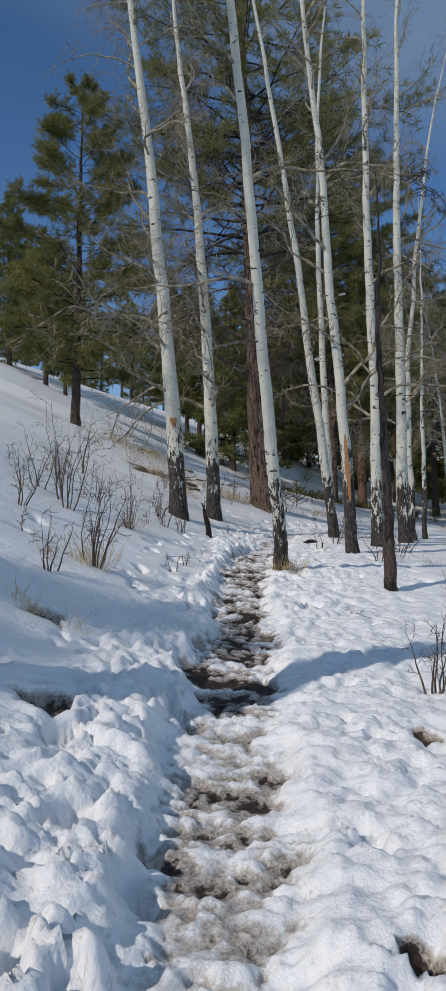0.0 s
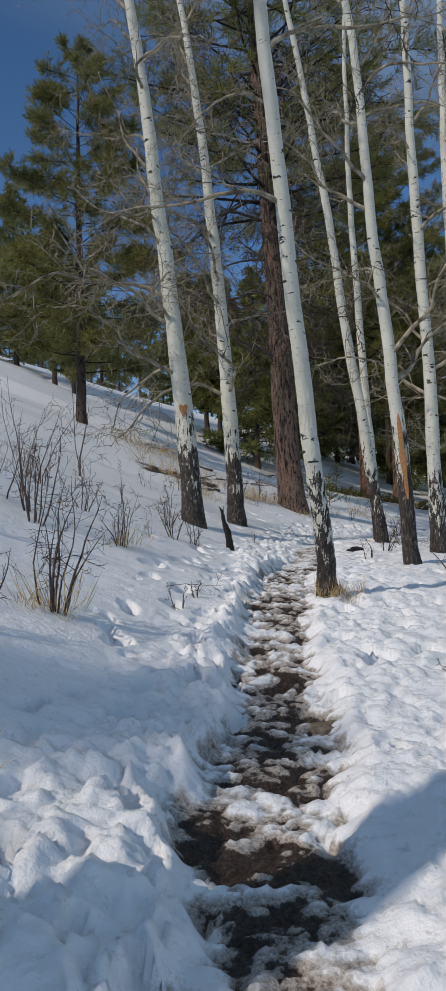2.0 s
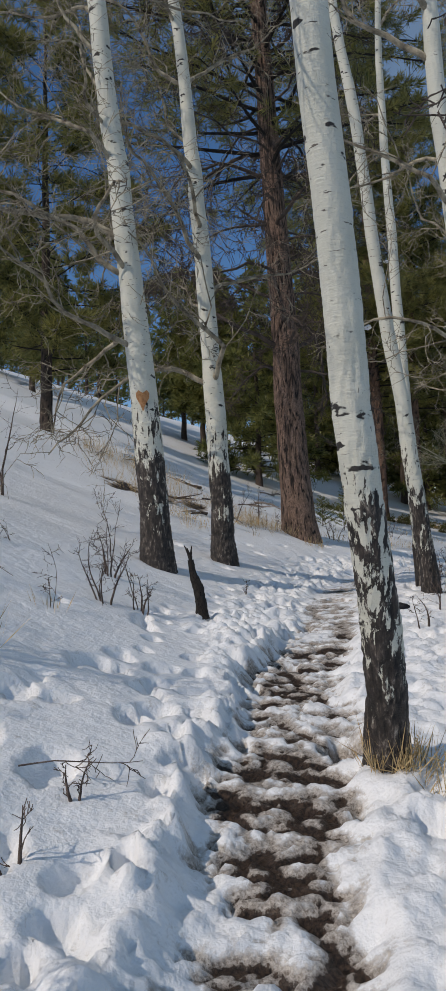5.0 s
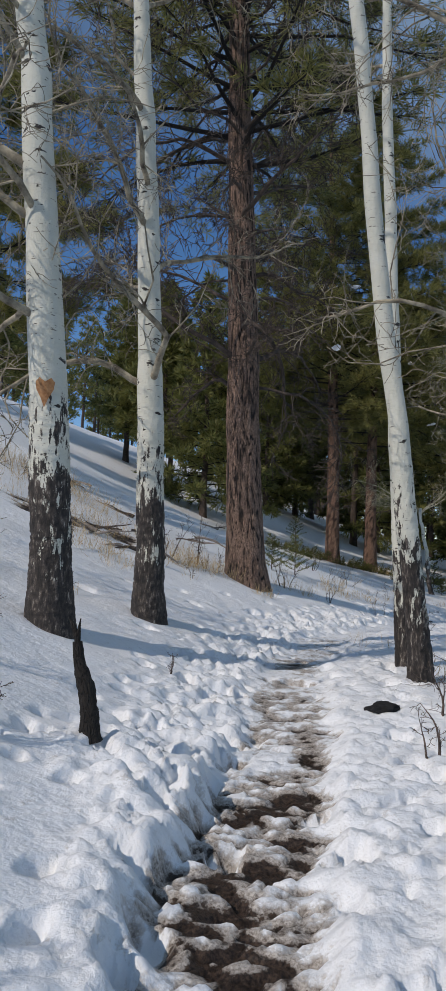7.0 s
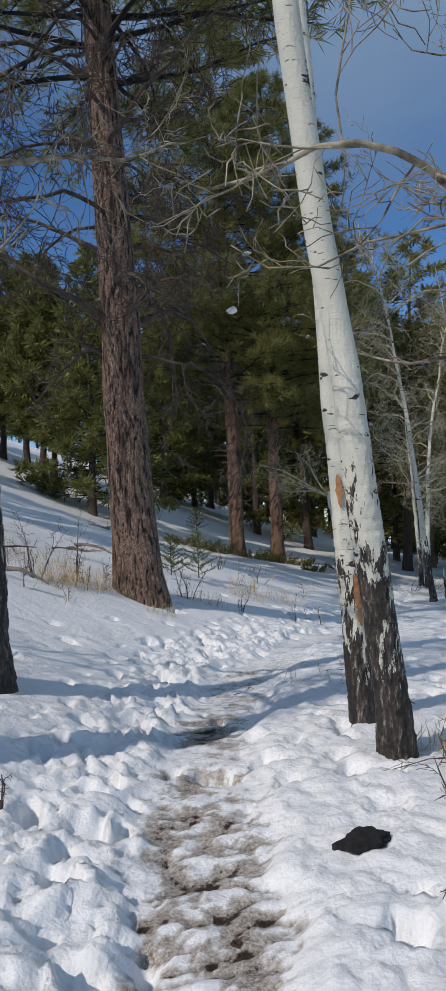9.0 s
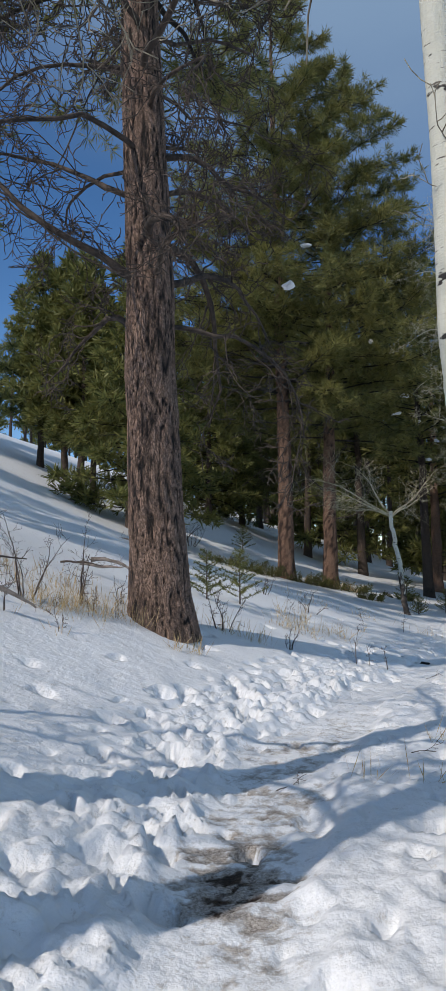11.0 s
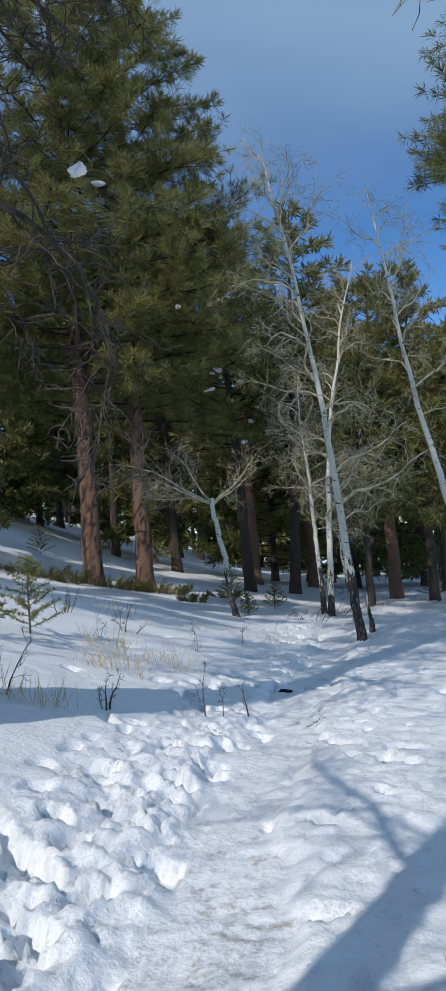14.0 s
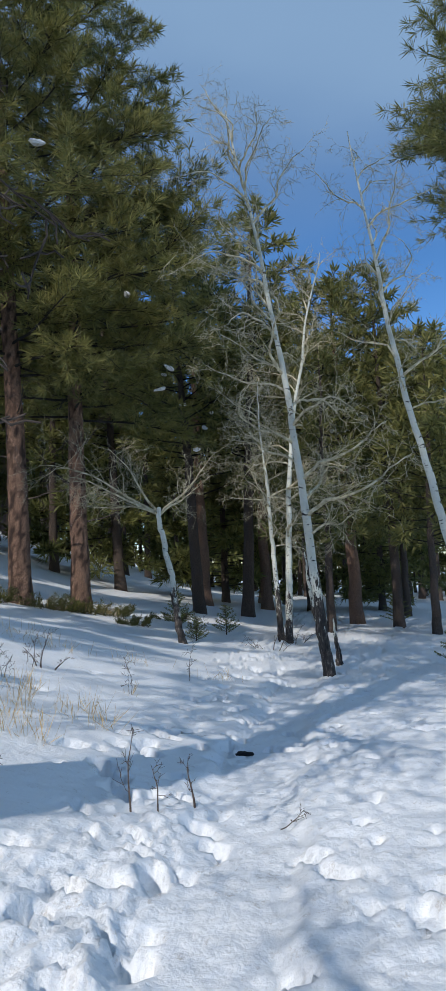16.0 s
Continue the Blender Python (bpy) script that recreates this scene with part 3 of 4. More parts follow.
torn = aspen(2.623, 17.97, 14, .096, (-.089, 0), (.0053, 0), 5, 7, "leafless aspen with torn bark showing orange wood", lowest=7, reach=.8, side=80)
pale = aspen(2.40, 13.91, 13, .110, (-.090, -.06), (-.0029, 0), 6, 17, "slender leafless aspen with torn orange-brown bark", kink=.02)
aspen(3.2, 15.7, 15, .125, (-.029, .006), (0, 0), 7, 17, ASPENS)
aspen(4.1, 17.0, 15, .135, (-.035, .01), (.0015, 0), 8, 17, ASPENS, side=10)
aspen(4.6, 18.2, 13, .075, (-.085, .01), (.012, 0), 9, 10, "thin curving leafless aspen standing in snow", kink=.02)
aspen(5.3, 19.8, 9, .065, (-.03, .005), (0, 0), 10, 9, "small leafless aspen standing in snow", kink=.02)

# the heart carved into the first aspen, lying on its bark
heart = Shape()
hx, hz, hr = -.058 * 2.12 - .0035 * 4.5, 2.12, .185 * (1 - .9 * 2.12 / 15) + .012
around = [(-.0, .085), (.05, .12), (.085, .085), (.075, .02), (.03, -.06), (.0, -.14), (-.03, -.06), (-.075, .02), (-.085, .085), (-.05, .12)]
hv = []
for f in (0, .5, 1):
    for px, pz in around:
        t = -math.pi / 2 + .12 + f * px / hr
        hv.append((hx + hr * math.cos(t), -.025 * (hz + f * pz) + hr * math.sin(t), hz + f * pz))
n = len(around)
heart.add(hv, [(r * n + k, r * n + (k + 1) % n, (r + 1) * n + (k + 1) % n, (r + 1) * n + k) for r in (0, 1) for k in range(n)])
part("carved_heart", heart, HEART, first, "heart-shaped scar of bare orange-brown wood")

def bark_patch(tree, lean, bow, tip, r0, h, low, high, facing, width, name, label):
    """A strip of bare wood lying on a trunk between two heights, with tapering ends."""
    strip, rows = Shape(), []
    for k in range(9):
        z = low + (high - low) * k / 8
        rr = r0 * (1 - .9 * z / h) * (1 + .28 * math.exp(-z / .25)) + .011
        half = width / 2 * math.sin(math.pi * (.08 + .84 * k / 8)) * (1 + .25 * math.sin(k * 2.1)) / rr
        cx = lean * z + bow * z * z
        rows.append([(cx + rr * math.cos(facing + half * f), tip * z + rr * math.sin(facing + half * f), z) for f in (-1, -.33, .33, 1)])
    strip.add([v for row in rows for v in row], [(k * 4 + j, k * 4 + j + 1, k * 4 + j + 5, k * 4 + j + 4) for k in range(8) for j in range(3)])
    part(name, strip, HEART, tree, label)


bark_patch(torn, -.089, .0053, 0, .096, 14, .85, 1.35, radians(-78), .06, "bare_wood", "strip of bare orange wood")
bark_patch(torn, -.089, .0053, 0, .096, 14, 1.75, 2.0, radians(-115), .05, "bare_wood", "strip of bare orange wood")
bark_patch(pale, -.090, -.0029, -.06, .110, 13, 1.1, 2.3, radians(-95), .09, "bare_wood", "strip of bare pale wood")

# ---- the big pine beside the trail and the pines behind ----
big = conifer(1.29, 23.88, 21, .34, (-.053, -.006), 8.0, 6.0, 105, 21, PINE_BARK, NEEDLES, "large old pine with furrowed reddish bark and bare dead lower limbs", per=44, tuft=.28, width=.020, blades=22, sink=.2, tall_sides=96)
rngb = np.random.default_rng(77)
pb = stem_path(21, (-.053, -.006), (0, 0), .0, rngb, 40)
dead_limbs(big, pb, .34 * (1 - .93 * (pb[:, 2] / 21) ** 1.1), rngb, 46, 3.8, 12.5, 3.3, DEAD_LIMB, fork_n=11, thick=.20, curl=.2, fine=.007)

p2 = conifer(5.81, 39.8, 21, .27, (-.035, 0), 5.8, 4.9, 125, 31, RED_BARK, NEEDLES, "tall bushy pine with a reddish trunk standing in snow", dead=5, per=50, uplift=.0, tuft=.28, width=.020, blades=30, shape_power=.6)
p3 = conifer(7.5, 40.6, 19, .25, (-.01, 0), 5.2, 4.9, 100, 32, RED_BARK, NEEDLES, "bushy pine with a reddish trunk standing in snow", dead=5, per=46, uplift=.02, tuft=.28, width=.020, blades=30, shape_power=.6)
conifer(-5.42, 28.1, 13, .17, (.017, 0), 1.9, 3.4, 80, 33, DARK_BARK, NEEDLES, "bushy dark pine growing on the snowy slope", per=52, uplift=.08, tuft=.28, width=.024, blades=24, shape_power=.55)

# ---- slender aspens further along the trail ----
small = aspen(8.8, 36.4, 3.15, .08, (-.155, .05), (0, 0), 41, 0, "small crooked aspen with a forked crown of bare twigs", kink=.02, taper=.35)
rngs = np.random.default_rng(5)
for way, length in (((-1.0, .1, .55), 2.9), ((.75, -.1, .95), 1.9), ((-.9, -.2, .25), 2.2), ((-.5, .5, .8), 2.0), ((.5, .3, .35), 1.6), ((-.8, .5, .35), 1.7)):
    limb = Shape()
    lp = wander((-.47, .15, 3.0), way, length, 11, rngs, .02, .13)
    limb.tube(lp, np.linspace(.034, .005, 11), 7)
    fork(limb, lp, .02, rngs, 16, length * .42, 3, 4, .04, .25)
    part("limb", limb, SUNLIT_LIMB, small)
aspen(9.74, 31.99, 10.6, .095, (-.088, .055), (-.0028, .0018), 42, 26, "leaning leafless aspen with a dark scarred foot", reach=1.05, lowest=2.8, side=180, kink=.016)
aspen(9.95, 32.3, 2.3, .08, (-.16, .05), (0, 0), 43, 0, "short broken aspen stem leaning beside its neighbour", kink=.01)
aspen(12.4, 38.2, 10.6, .10, (.01, -.005), (.009, -.005), 44, 26, "pale leafless aspen with a forked top", reach=1.1, lowest=2.6, kink=.02)
aspen(12.25, 38.3, 7.0, .085, (-.035, .01), (-.003, 0), 45, 14, "pale slender aspen with bare branches", reach=1.0, lowest=2.6, kink=.018)
aspen(10.24, 28.42, 8.4, .078, (-.20, .19), (.006, -.006), 46, 16, "tall thin aspen leaning over, with bare twigs", reach=.8, lowest=4.2, side=0, kink=.012)
aspen(10.75, 33.2, 1.0, .07, (-.1, .05), (0, 0), 47, 0, "broken aspen stump leaning in the snow", kink=.004)

# ---- trees across the slope and on to the dark forest ----
FIR_LABEL = "dense dark green fir reaching down to the snow"
PINE_LABEL = "tall pine with a bare trunk and dark green crown"
fir_a = conifer(.6, 39.5, 9.8, .14, (0, 0), .7, 2.3, 110, 51, DARK_BARK, FIR, FIR_LABEL, "fir tree", split=False, per=32, tuft=.32, width=.055, blades=8, droop=-.06, uplift=.05, shape_power=.75, name="fir_tree", group="firs", top_round=False)
fir_b = conifer(-1.25, 42.6, 9.0, .14, (.01, 0), 1.9, 2.1, 90, 52, DARK_BARK, FIR, "dense green fir standing on the crest of the slope", "fir tree", split=False, per=28, tuft=.34, width=.06, blades=8, uplift=.05, shape_power=.75, name="fir_tree", group="firs")
pine_a = conifer(12.73, 45.04, 15, .21, (-.05, .01), 5.5, 3.0, 70, 53, DARK_BARK, NEEDLES, PINE_LABEL, split=False, per=26, tuft=.38, width=.06, blades=8, shape_power=.6)
pine_b = conifer(17.48, 42.46, 12.3, .24, (-.03, .02), 4.0, 3.3, 80, 54, RED_BARK, NEEDLES, "red-barked pine with an open bushy crown", split=False, per=28, tuft=.36, width=.06, blades=8, shape_power=.55)
pine_c = conifer(16.95, 37.8, 9.0, .13, (0, 0), 2.6, 2.4, 55, 55, DARK_BARK, NEEDLES, "young bushy pine standing in snow", split=False, per=22, tuft=.34, width=.055, blades=8, shape_power=.7)
for ob, x, y, turn, size in ((fir_b, -2.0, 44.2, 50, 1.0), (fir_b, -.9, 44.0, 130, .9), (fir_b, -3.0, 44.6, 200, .95), (fir_a, 4.25, 52.5, 80, 1.1), (fir_b, -9.5, 41, 200, .9), (fir_a, -12, 43, 10, 1.0),
                             (fir_b, -7.4, 36, 15, .7), (fir_a, 2.6, 55, 190, 1.0), (fir_a, 6.4, 56, 120, 1.15), (pine_a, 9.4, 53, 90, .95), (pine_a, 14.74, 45.34, 200, 1.05), (pine_b, 15.3, 50.5, 60, 1.15), (pine_a, 21.1, 51.5, 30, 1.0), (pine_c, 14.6, 39.6, 120, 1.0),
                             (pine_a, 17.5, 40.2, 280, .8), (pine_c, 21.6, 45.1, 10, 1.2), (pine_b, 20.9, 56, 200, 1.2), (pine_a, 12.0, 52, 20, 1.1), (fir_a, 11.0, 54, 320, 1.3),
                             (pine_b, 18.5, 51, 330, 1.1), (fir_a, 24, 50, 77, 1.2), (pine_c, 19.0, 39.5, 200, 1.0), (fir_a, 17.6, 53.5, 12, 1.3)):
    again(ob, x, y, turn, size)
far_a = conifer(30, 62, 15, .2, (0, 0), 4.4, 2.9, 38, 61, DARK_BARK, FIR, "dark conifer in the depth of the forest", split=False, per=16, tuft=.6, width=.13, blades=6, shape_power=.7)
far_b = conifer(8, 60, 15.5, .2, (0, 0), 5.8, 2.7, 34, 62, DARK_BARK, NEEDLES, "dark conifer in the depth of the forest", split=False, per=16, tuft=.6, width=.13, blades=6, shape_power=.6)
far_c = conifer(22, 66, 11, .15, (0, 0), .8, 2.9, 44, 63, DARK_BARK, FIR, "low dark conifer in the depth of the forest", split=False, per=16, tuft=.6, width=.14, blades=6, shape_power=.7)
rngf = np.random.default_rng(11)
for k in range(120):
    az = math.radians(-22 + 92 * (k + rngf.random()) / 120)
    d = (42 if az < radians(45) else 34) + 42 * rngf.random() ** .8
    x, y = 3 + math.sin(az) * d, 18 + math.cos(az) * d
    if az < radians(2):
        d += 22
        x, y = 3 + math.sin(az) * d, 18 + math.cos(az) * d
    if beside(x, y) < -12 and y < 44:
        continue
    again(far_a if rngf.random() < .45 else far_b, x, y, rngf.random() * 360, .85 + .35 * rngf.random(), .3)

for k in range(64):
    az = math.radians(4 + 64 * (k + rngf.random()) / 64)
    d = 58 + 26 * rngf.random()
    again(far_c, 3 + math.sin(az) * d, 18 + math.cos(az) * d, rngf.random() * 360, .8 + .5 * rngf.random(), .3)

# trees whose crowns or shadows alone come into view
right = conifer(16.7, 30.4, 18, .26, (0, 0), 8.0, 4.9, 100, 35, PINE_BARK, NEEDLES, "tall pine with long needled branches beside the trail", per=60, uplift=.1, tuft=.24, width=.016, blades=30, shape_power=.5)
again(pine_a, -4.5, 2.2, 0, 1.35)
again(pine_c, -26.2, -11.25, 40, 1.35)

dead_grey = conifer(2.2, 10.0, 5.6, .068, (-.045, .01), 5.4, .3, 0, 36, DARK_BARK, NEEDLES, "thin dead trunk with dark peeling bark and bare twigs", "dead tree", name="dead_tree", sink=.1, per=2, dead=9, dead_len=1.1)

# ---- small things ----
def shrub(x, y, h, stems, seed, spread=.22, label="leafless grey-brown shrub poking out of the snow", grass=0, thick=.009):
    rng = np.random.default_rng(seed)
    top = thing("shrub", x, y, label, "shrub", "shrubs", .04)
    for k in range(stems):
        s = Shape()
        a, q = rng.random() * 6.28, spread * rng.random()
        hh = h * (.45 + .6 * rng.random())
        lp = wander((q * .35 * math.cos(a), q * .35 * math.sin(a), 0), (q * 1.4 * math.cos(a), q * 1.4 * math.sin(a), .9), hh, 9, rng, .03, .11)
        r = thick * (.6 + .8 * rng.random())
        s.tube(lp, np.linspace(r, .0018, 9), 5)
        fork(s, lp, r * .7, rng, 5, hh * .32, 2, 3, .06, .2)
        part("stem", s, STEM, top)
    if grass:
        g = Shape()
        n = grass
        a = rng.random(n) * 6.28
        q = rng.random(n) * spread
        roots = np.stack([q * np.cos(a), q * np.sin(a), np.zeros(n) - .02], 1)
        ways = np.stack([np.cos(a) * .35, np.sin(a) * .35, np.ones(n)], 1) + rng.normal(size=(n, 3)) * .18
        ways /= np.linalg.norm(ways, axis=1)[:, None]
        g.blades(roots, ways, h * .35 * (.5 + rng.random(n)), .007, rng)
        part("dry_grass", g, STRAW, top, "straw-coloured dry grass", "stuff")
    return top


def grass(x, y, rx, ry, n, h, seed, label="patch of dry straw-coloured grass in the snow", width=.006):
    rng = np.random.default_rng(seed)
    ob = thing("dry_grass_patch", x, y, label, "dry grass", "dry grass", 0)
    g = Shape()
    px, py = rng.normal(size=n) * rx * .5, rng.normal(size=n) * ry * .5
    clump = rng.integers(0, max(3, n // 25), n)
    cx, cy = rng.normal(size=clump.max() + 1) * rx * .5, rng.normal(size=clump.max() + 1) * ry * .5
    px, py = .25 * px + cx[clump], .25 * py + cy[clump]
    z = height(x + px, y + py) + relief(x + px, y + py)[0] - ob.location.z - .02
    ways = rng.normal(size=(n, 3)) * .38 + (0, 0, 1)
    ways /= np.linalg.norm(ways, axis=1)[:, None]
    g.blades(np.stack([px, py, z], 1), ways, h * (.4 + .8 * rng.random(n)), width, rng)
    me = g.mesh("dry_grass", STRAW)
    body = new("dry_grass", me)
    body.parent = ob
    tagged(body, kind="stuff")
    return ob


for args in ((-1.42, 8.41, 1.15, 9, 101, .22, "leafless shrub of dark crooked stems with dry grass at its foot", 60, .011), (-2.17, 10.57, 1.5, 7, 102, .3), (-2.3, 10.9, 1.1, 6, 103, .25),
             (-3.2, 17.5, 2.7, 2, 104, .05, "tall thin bare sapling standing in the snow", 0, .016), (-2.6, 10.9, 1.2, 4, 105, .3), (-1.36, 11.09, .85, 8, 106, .25, "leafless shrub with dry grass at its foot", 60),
             (-1.2, 14.7, .8, 6, 107, .2, "leafless shrub with charred stems", 0, .012), (-2.6, 9.6, .9, 5, 108, .35), (-1.0, 13.4, .6, 5, 109, .2), (-2.1, 12.6, .8, 5, 110, .3), (-2.9, 13.5, .7, 4, 111, .3),
             (-1.75, 7.6, .6, 5, 112, .35), (1.55, 5.6, .75, 6, 113, .35), (1.75, 5.2, 1.0, 5, 114, .25), (2.6, 12.4, .6, 6, 115, .4), (2.9, 13.2, .5, 7, 116, .5), (3.4, 14.6, .5, 6, 117, .5), (-.75, 13.6, .55, 5, 118, .2),
             (2.3, 15.8, .6, 6, 119, .4), (2.9, 16.9, .5, 5, 120, .4), (-.2, 22.8, 1.0, 5, 121, .3), (.35, 23.5, .9, 5, 122, .3), (2.1, 24.8, .6, 5, 123, .3), (-1.6, 20.9, .6, 4, 124, .3), (3.6, 31, .6, 5, 125, .5),
             (4.4, 30, .5, 4, 126, .5), (2.2, 41, 1.6, 9, 127, .7), (2.7, 41.6, 1.3, 9, 128, .7), (4.07, 25.38, .58, 1, 129, .03), (4.26, 25.39, .55, 1, 130, .12), (4.57, 25.51, .45, 1, 131, .1), (3.0, 24.9, .4, 3, 132, .3),
             (11.0, 36.5, .6, 7, 133, 1.0), (12.5, 38, .6, 7, 134, 1.0), (9.9, 38.4, .6, 6, 135, .9), (1.9, 14.7, .4, 3, 136, .25), (.1, 16.4, .35, 2, 137, .2), (-.6, 9.7, .4, 2, 138, .15), (-.5, 10.1, .35, 2, 139, .1), (3.4, 19.8, .6, 3, 140, .3), (3.1, 19.1, .5, 3, 141, .3)):
    shrub(*args)
for k in range(26):
    r = np.random.default_rng(300 + k)
    y = 7 + 24 * r.random()
    x = float(trail_x(y)) - 1.6 - 2.6 * r.random()
    shrub(x, y, .25 + .3 * r.random(), 2, 400 + k, .12, "few bare twigs poking out of the snow", 12 if k % 2 else 0, .004)

for args in ((-2.7, 24.2, 1.8, 1.2, 700, .5, 201), (-2.2, 22.2, 1.2, .8, 350, .45, 202), (.2, 23.4, 1.3, .6, 650, .32, 203), (-1.2, 21.2, .8, .5, 200, .35, 204), (.82, 10.74, .26, .16, 260, .24, 205, "dry grass round the foot of an aspen"),
             (4.0, 28.0, .7, .5, 160, .38, 206), (3.3, 27, .9, .5, 120, .3, 207), (2.0, 24.9, .8, .4, 160, .3, 208), (5.2, 39.4, 1.4, .5, 300, .4, 209), (7.2, 40.0, 1.3, .5, 300, .4, 210), (1.6, 23.0, .3, .2, 60, .25, 211),
             (.2, 22.9, .5, .3, 160, .25, 212), (3.4, 20.6, .2, .1, 14, .25, 213), (2.5, 19.5, .5, .4, 24, .25, 214), (2.75, 17.1, .4, .3, 60, .25, 215), (5.2, 31.5, 2.0, .8, 130, .3, 216), (-1.4, 8.2, .4, .3, 60, .2, 217), (-1.45, 6.3, .5, .4, 60, .25, 218), (3.0, 12.5, 1.0, .8, 60, .3, 219)):
    grass(*args)


def sapling(x, y, h, seed, label="small green fir sapling growing out of the snow"):
    rng = np.random.default_rng(seed)
    top = thing("fir_sapling", x, y, label, "fir sapling", "fir saplings", .05)
    s, leaf = Shape(), Shape()
    s.tube(wander((0, 0, 0), (0, 0, 1), h, 8, rng, .05, .02), np.linspace(.016, .004, 8), 6)
    for k in range(26):
        q = .12 + .85 * k / 26
        a, ln = k * 2.4, h * .48 * (1 - q) + .07
        p = wander((0, 0, q * h), (math.cos(a), math.sin(a), .35), ln, 5, rng, .03, .08)
        s.tube(p, np.linspace(.006, .002, 5), 4)
        for f in np.linspace(.15, 1, max(3, int(ln / .05))):
            i = min(int(f * 4), 3)
            at = p[i] + (p[i + 1] - p[i]) * (f * 4 - i)
            w = rng.normal(size=(16, 3)) * (.8, .8, .5) + (p[i + 1] - p[i]) / np.linalg.norm(p[i + 1] - p[i]) * .8
            w /= np.linalg.norm(w, axis=1)[:, None]
            leaf.blades(np.repeat([at], 16, 0), w, .062 * np.ones(16), .010, rng)
    part("stem", s, STEM, top)
    part("needles", leaf, FIR, top, kind="stuff")
    return top


for args in ((2.77, 28.28, 1.05, 501), (2.09, 27.27, .85, 502), (5.0, 45.0, 1.1, 503), (10.8, 38.6, .8, 504), (9.7, 39.2, 1.0, 505), (17.7, 40.6, 1.2, 506), (12.05, 31.3, .95, 507), (1.6, 29.5, .6, 508), (-.9, 41.0, .6, 509), (9.3, 37.0, .6, 510)):
    sapling(*args)


def clump(x, y, rx, ry, h, seed, name="juniper", mat=None):
    """A low evergreen mat of many short sprays."""
    rng = np.random.default_rng(seed)
    top = thing(name, x, y, "low yellow-green juniper mat half buried in snow", "juniper", "junipers", .03)
    wood, leaf = Shape(), Shape()
    tips, ways = [], []
    for k in range(26):
        a = rng.random() * 6.28
        q = math.sqrt(rng.random())
        p = wander((q * rx * .7 * math.cos(a), q * ry * .7 * math.sin(a), 0), (math.cos(a), math.sin(a), .9), h * (.6 + .7 * rng.random()), 4, rng, .05, .12)
        wood.tube(p, np.linspace(.008, .003, 4), 4)
        for f in (1, 2, 3):
            tips.append(p[f])
            ways.append(p[f] - p[f - 1])
    ways = np.array(ways)
    ways /= np.linalg.norm(ways, axis=1)[:, None]
    needle_tufts(leaf, np.array(tips), ways, rng, .13, 16, .014)
    part("stem", wood, STEM, top, kind="stuff")
    part("foliage", leaf, mat or JUNIPER, top, kind="stuff")


for k, (x, y, rx, ry, h) in enumerate(((4.5, 39.2, .7, .4, .35), (5.1, 38.9, .5, .4, .35), (6.3, 39.3, .5, .4, .4), (6.9, 39.6, .5, .3, .3), (7.5, 39.9, .6, .4, .4), (8.2, 40.0, .5, .3, .3), (3.7, 39.0, .6, .4, .3), (8.3, 38.6, .5, .3, .25), (10.0, 40.5, .5, .3, .25))):
    clump(x, y, rx, ry, h, 600 + k)


def lumpy(name, x, y, z, size, mat, label, category, seed, tilt=(0, 0, 0), parent=None, rough=.3):
    """An uneven rounded body."""
    bm = bmesh.new()
    bmesh.ops.create_icosphere(bm, subdivisions=4, radius=1)
    for v in bm.verts:
        n = noise.noise(v.co * 1.3 + Vector((seed, 0, 0))) * rough + noise.noise(v.co * 4 + Vector((0, seed, 0))) * rough * .35
        v.co *= 1 + n
        v.co = Vector((v.co.x * size[0], v.co.y * size[1], v.co.z * size[2]))
    me = bpy.data.meshes.new(name)
    bm.to_mesh(me)
    bm.free()
    me.materials.append(mat)
    me.shade_smooth()
    ob = new(name, me)
    ob.matrix_world = pose(x, y, z, *tilt)
    if parent:
        ob.parent = parent
        return ob
    return tagged(ob, label, category)


lumpy("rock", .5, 7.66, surface(.5, 7.66) - .03, (.17, .12, .06), STONE, "rounded brown stone bedded in the snow beside the trail", "rock", 3, rough=.2)
lumpy("cloth", 1.83, 15.9, surface(1.83, 15.9) + .02, (.12, .075, .04), CLOTH, "crumpled black cloth lying on the snow", "cloth", 8, (0, 0, 20), rough=.55)
lumpy("cloth_scrap", 5.75, 27.2, surface(5.75, 27.2) + .01, (.09, .04, .025), CLOTH, "small black scrap lying on the trail", "scrap", 9, (0, 0, -30), rough=.5)
lumpy("clod", -.12, 8.2, surface(-.12, 8.2) + .01, (.018, .02, .014), SOIL, "small dark clod on the snow", "clod", 4)


def stub(x, y, h, r, lean, seed, label, mat):
    rng = np.random.default_rng(seed)
    top = thing("stump", x, y, label, "stump", "stumps", .06)
    s = Shape()
    p = wander((0, 0, 0), (lean[0], lean[1], 1), h, 24, rng, .02, .035)
    s.tube(p, r * (1 - .55 * np.linspace(0, 1, 24) ** 1.3) * (1 + .03 * rng.normal(size=24)), 14, .16, seed % 7)
    part("trunk", s, mat, top)
    t = Shape()
    for k in range(4):
        t.tube(wander(p[-1], (lean[0] + rng.normal() * .2, rng.normal() * .2, 1), .10 + .08 * rng.random(), 4, rng, 0, .05), np.linspace(r * .3, .003, 4), 4)
    part("splinter", t, mat, top)


stub(-.24, 13.95, .54, .056, (-.17, 0), 701, "broken charred stump leaning beside the trail", DARK_BARK)
stub(2.0, 34.0, .5, .16, (0, 0), 702, "short weathered stump in the snow", DARK_BARK)

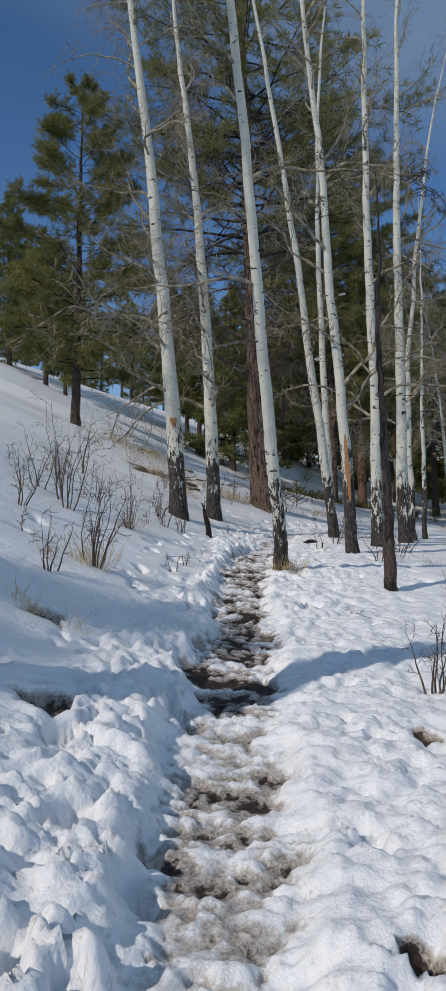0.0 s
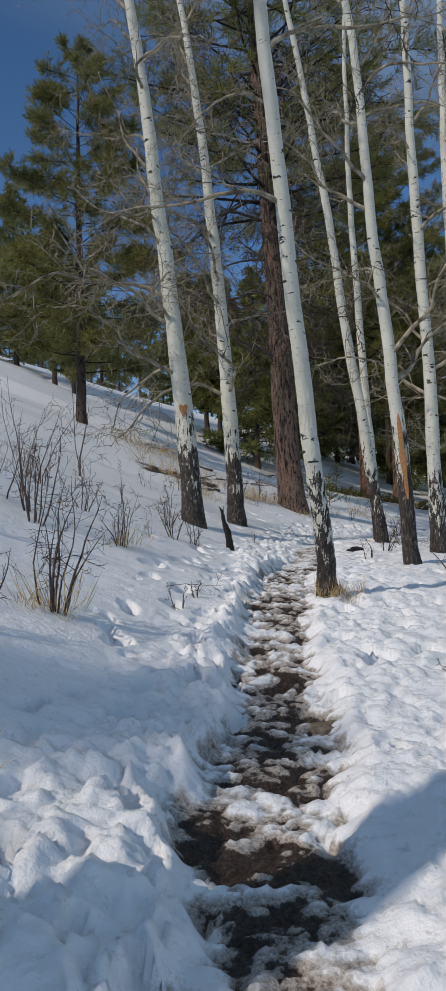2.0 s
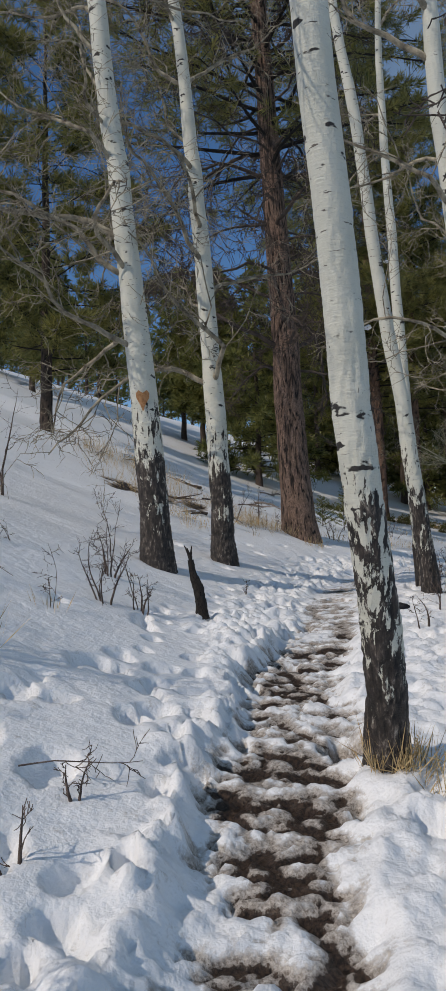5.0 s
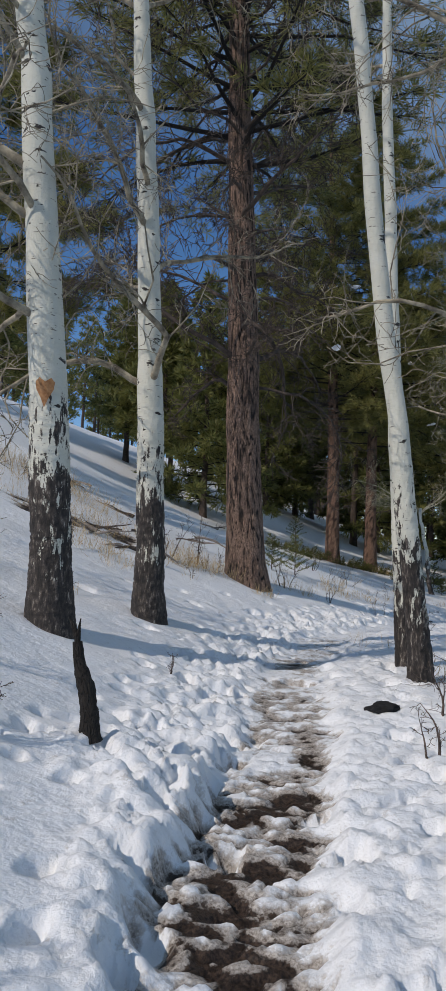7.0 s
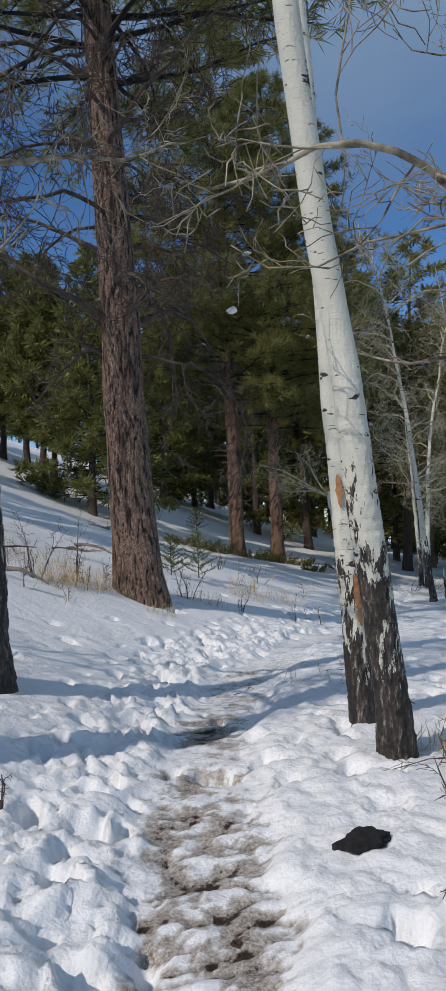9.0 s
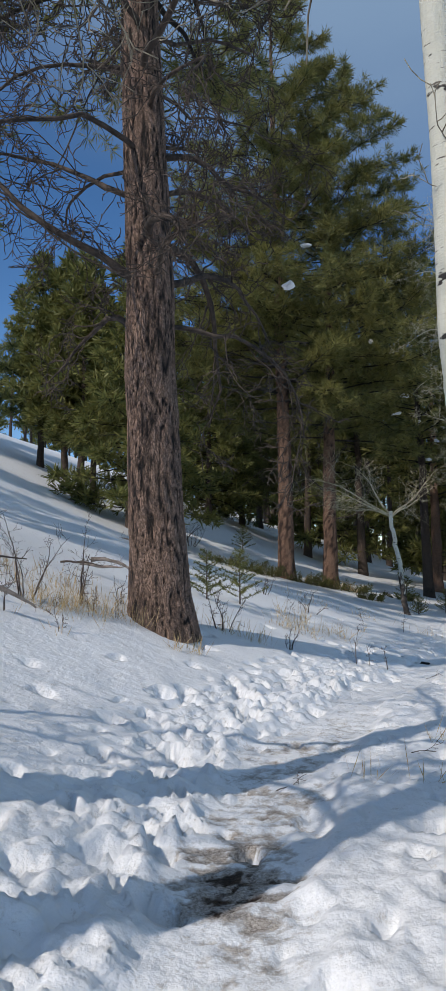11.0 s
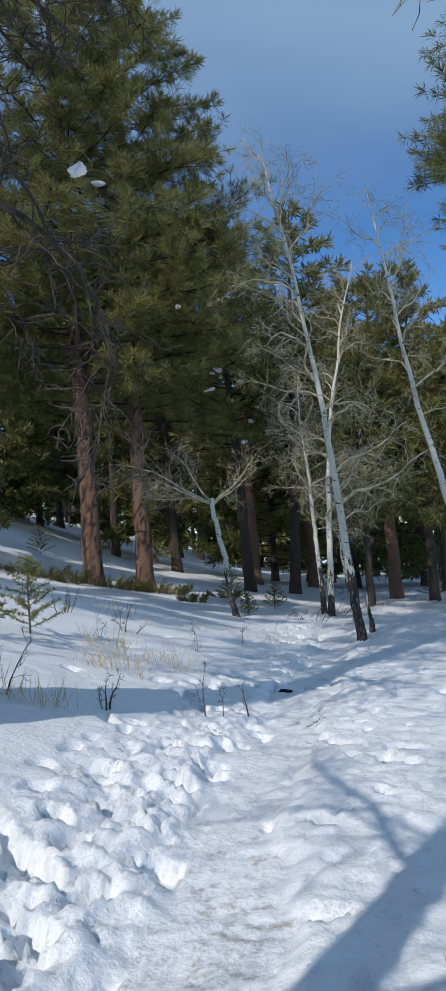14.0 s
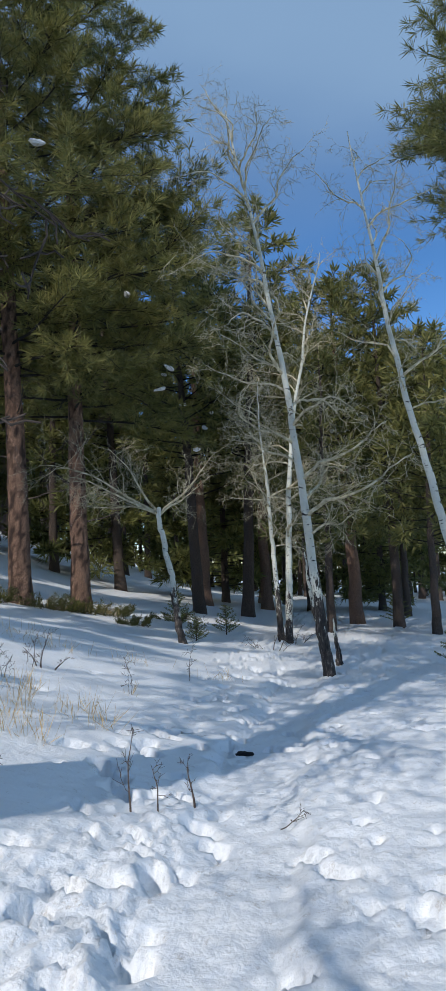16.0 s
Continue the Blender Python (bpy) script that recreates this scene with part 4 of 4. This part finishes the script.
# snow left on branches
rngc = np.random.default_rng(88)
for k, (x, y, z) in enumerate(((3.26, 26.33, 6.05), (8.2, 41.2, 11.6), (9.6, 41.6, 12.4), (8.6, 39.4, 9.0), (9.2, 40.2, 10.3), (5.6, 36.0, 10.8), (7.9, 38.2, 13.0), (12.0, 44.2, 7.2), (12.7, 44.0, 6.4), (12.3, 43.8, 5.6), (13.1, 44.3, 7.0),
                              (11.5, 44.6, 8.3), (9.9, 40.6, 6.8), (10.4, 41.2, 7.6), (14.8, 44.4, 5.2), (16.2, 41.5, 6.0))):
    lumpy("snow_clump", x, y, z, (.09 + .1 * rngc.random(), .08, .035 + .03 * rngc.random()), SNOWCAP, "small clump of snow caught on a pine branch", "snow", 20 + k, (rngc.normal() * 12, rngc.normal() * 14, rngc.random() * 180), rough=.5)

# tangle of dead wood on the slope
for n, (x, y, count) in enumerate(((-1.35, 22.3, 8), (-.75, 22.2, 6), (-2.6, 26.5, 6), (-.9, 25.4, 4), (.1, 25.6, 4), (1.0, 34.5, 3))):
    rng = np.random.default_rng(720 + n)
    top = thing("dead_wood", x, y, "tangle of dead grey branches half buried in snow", "dead wood", "dead wood", .02)
    for k in range(count):
        s = Shape()
        a = rng.normal() * .5 + (math.pi if rng.random() < .5 else 0)
        p = wander((rng.normal() * .25, rng.normal() * .1, .03 + .1 * rng.random()), (math.cos(a), math.sin(a) * .5, -.15 * math.cos(a) + rng.random() * .3), .5 + .5 * rng.random(), 9, rng, -.03, .13)
        s.tube(p, np.linspace(.03, .008, 9) * (.5 + .8 * rng.random()), 8, .15, k)
        fork(s, p, .016, rng, 3, .25, 2, 4)
        part("branch", s, DEAD_LIMB if k % 2 else GREY_DEAD, top)

# fallen twigs
for n, (x, y, a, ln) in enumerate(((-.75, 10.2, 10, .5), (2.9, 17.3, -60, 1.0), (2.75, 16.9, 190, .9), (1.6, 8.3, 130, .35), (3.2, 18.4, 100, .7), (4.9, 24.9, 10, .25), (3.0, 20.2, 20, .5), (1.9, 19.6, 40, .3))):
    rng = np.random.default_rng(760 + n)
    top = thing("fallen_twig", x, y, "thin bare twig lying on the snow", "twig", "fallen twigs", 0)
    s = Shape()
    p = wander((0, 0, .02), (math.cos(radians(a)), math.sin(radians(a)), .08), ln, 8, rng, -.01, .1)
    s.tube(p, np.linspace(.004, .0015, 8), 5)
    fork(s, p, .004, rng, 5, ln * .35, 2, 3, .02, .2)
    part("stem", s, STEM, top)
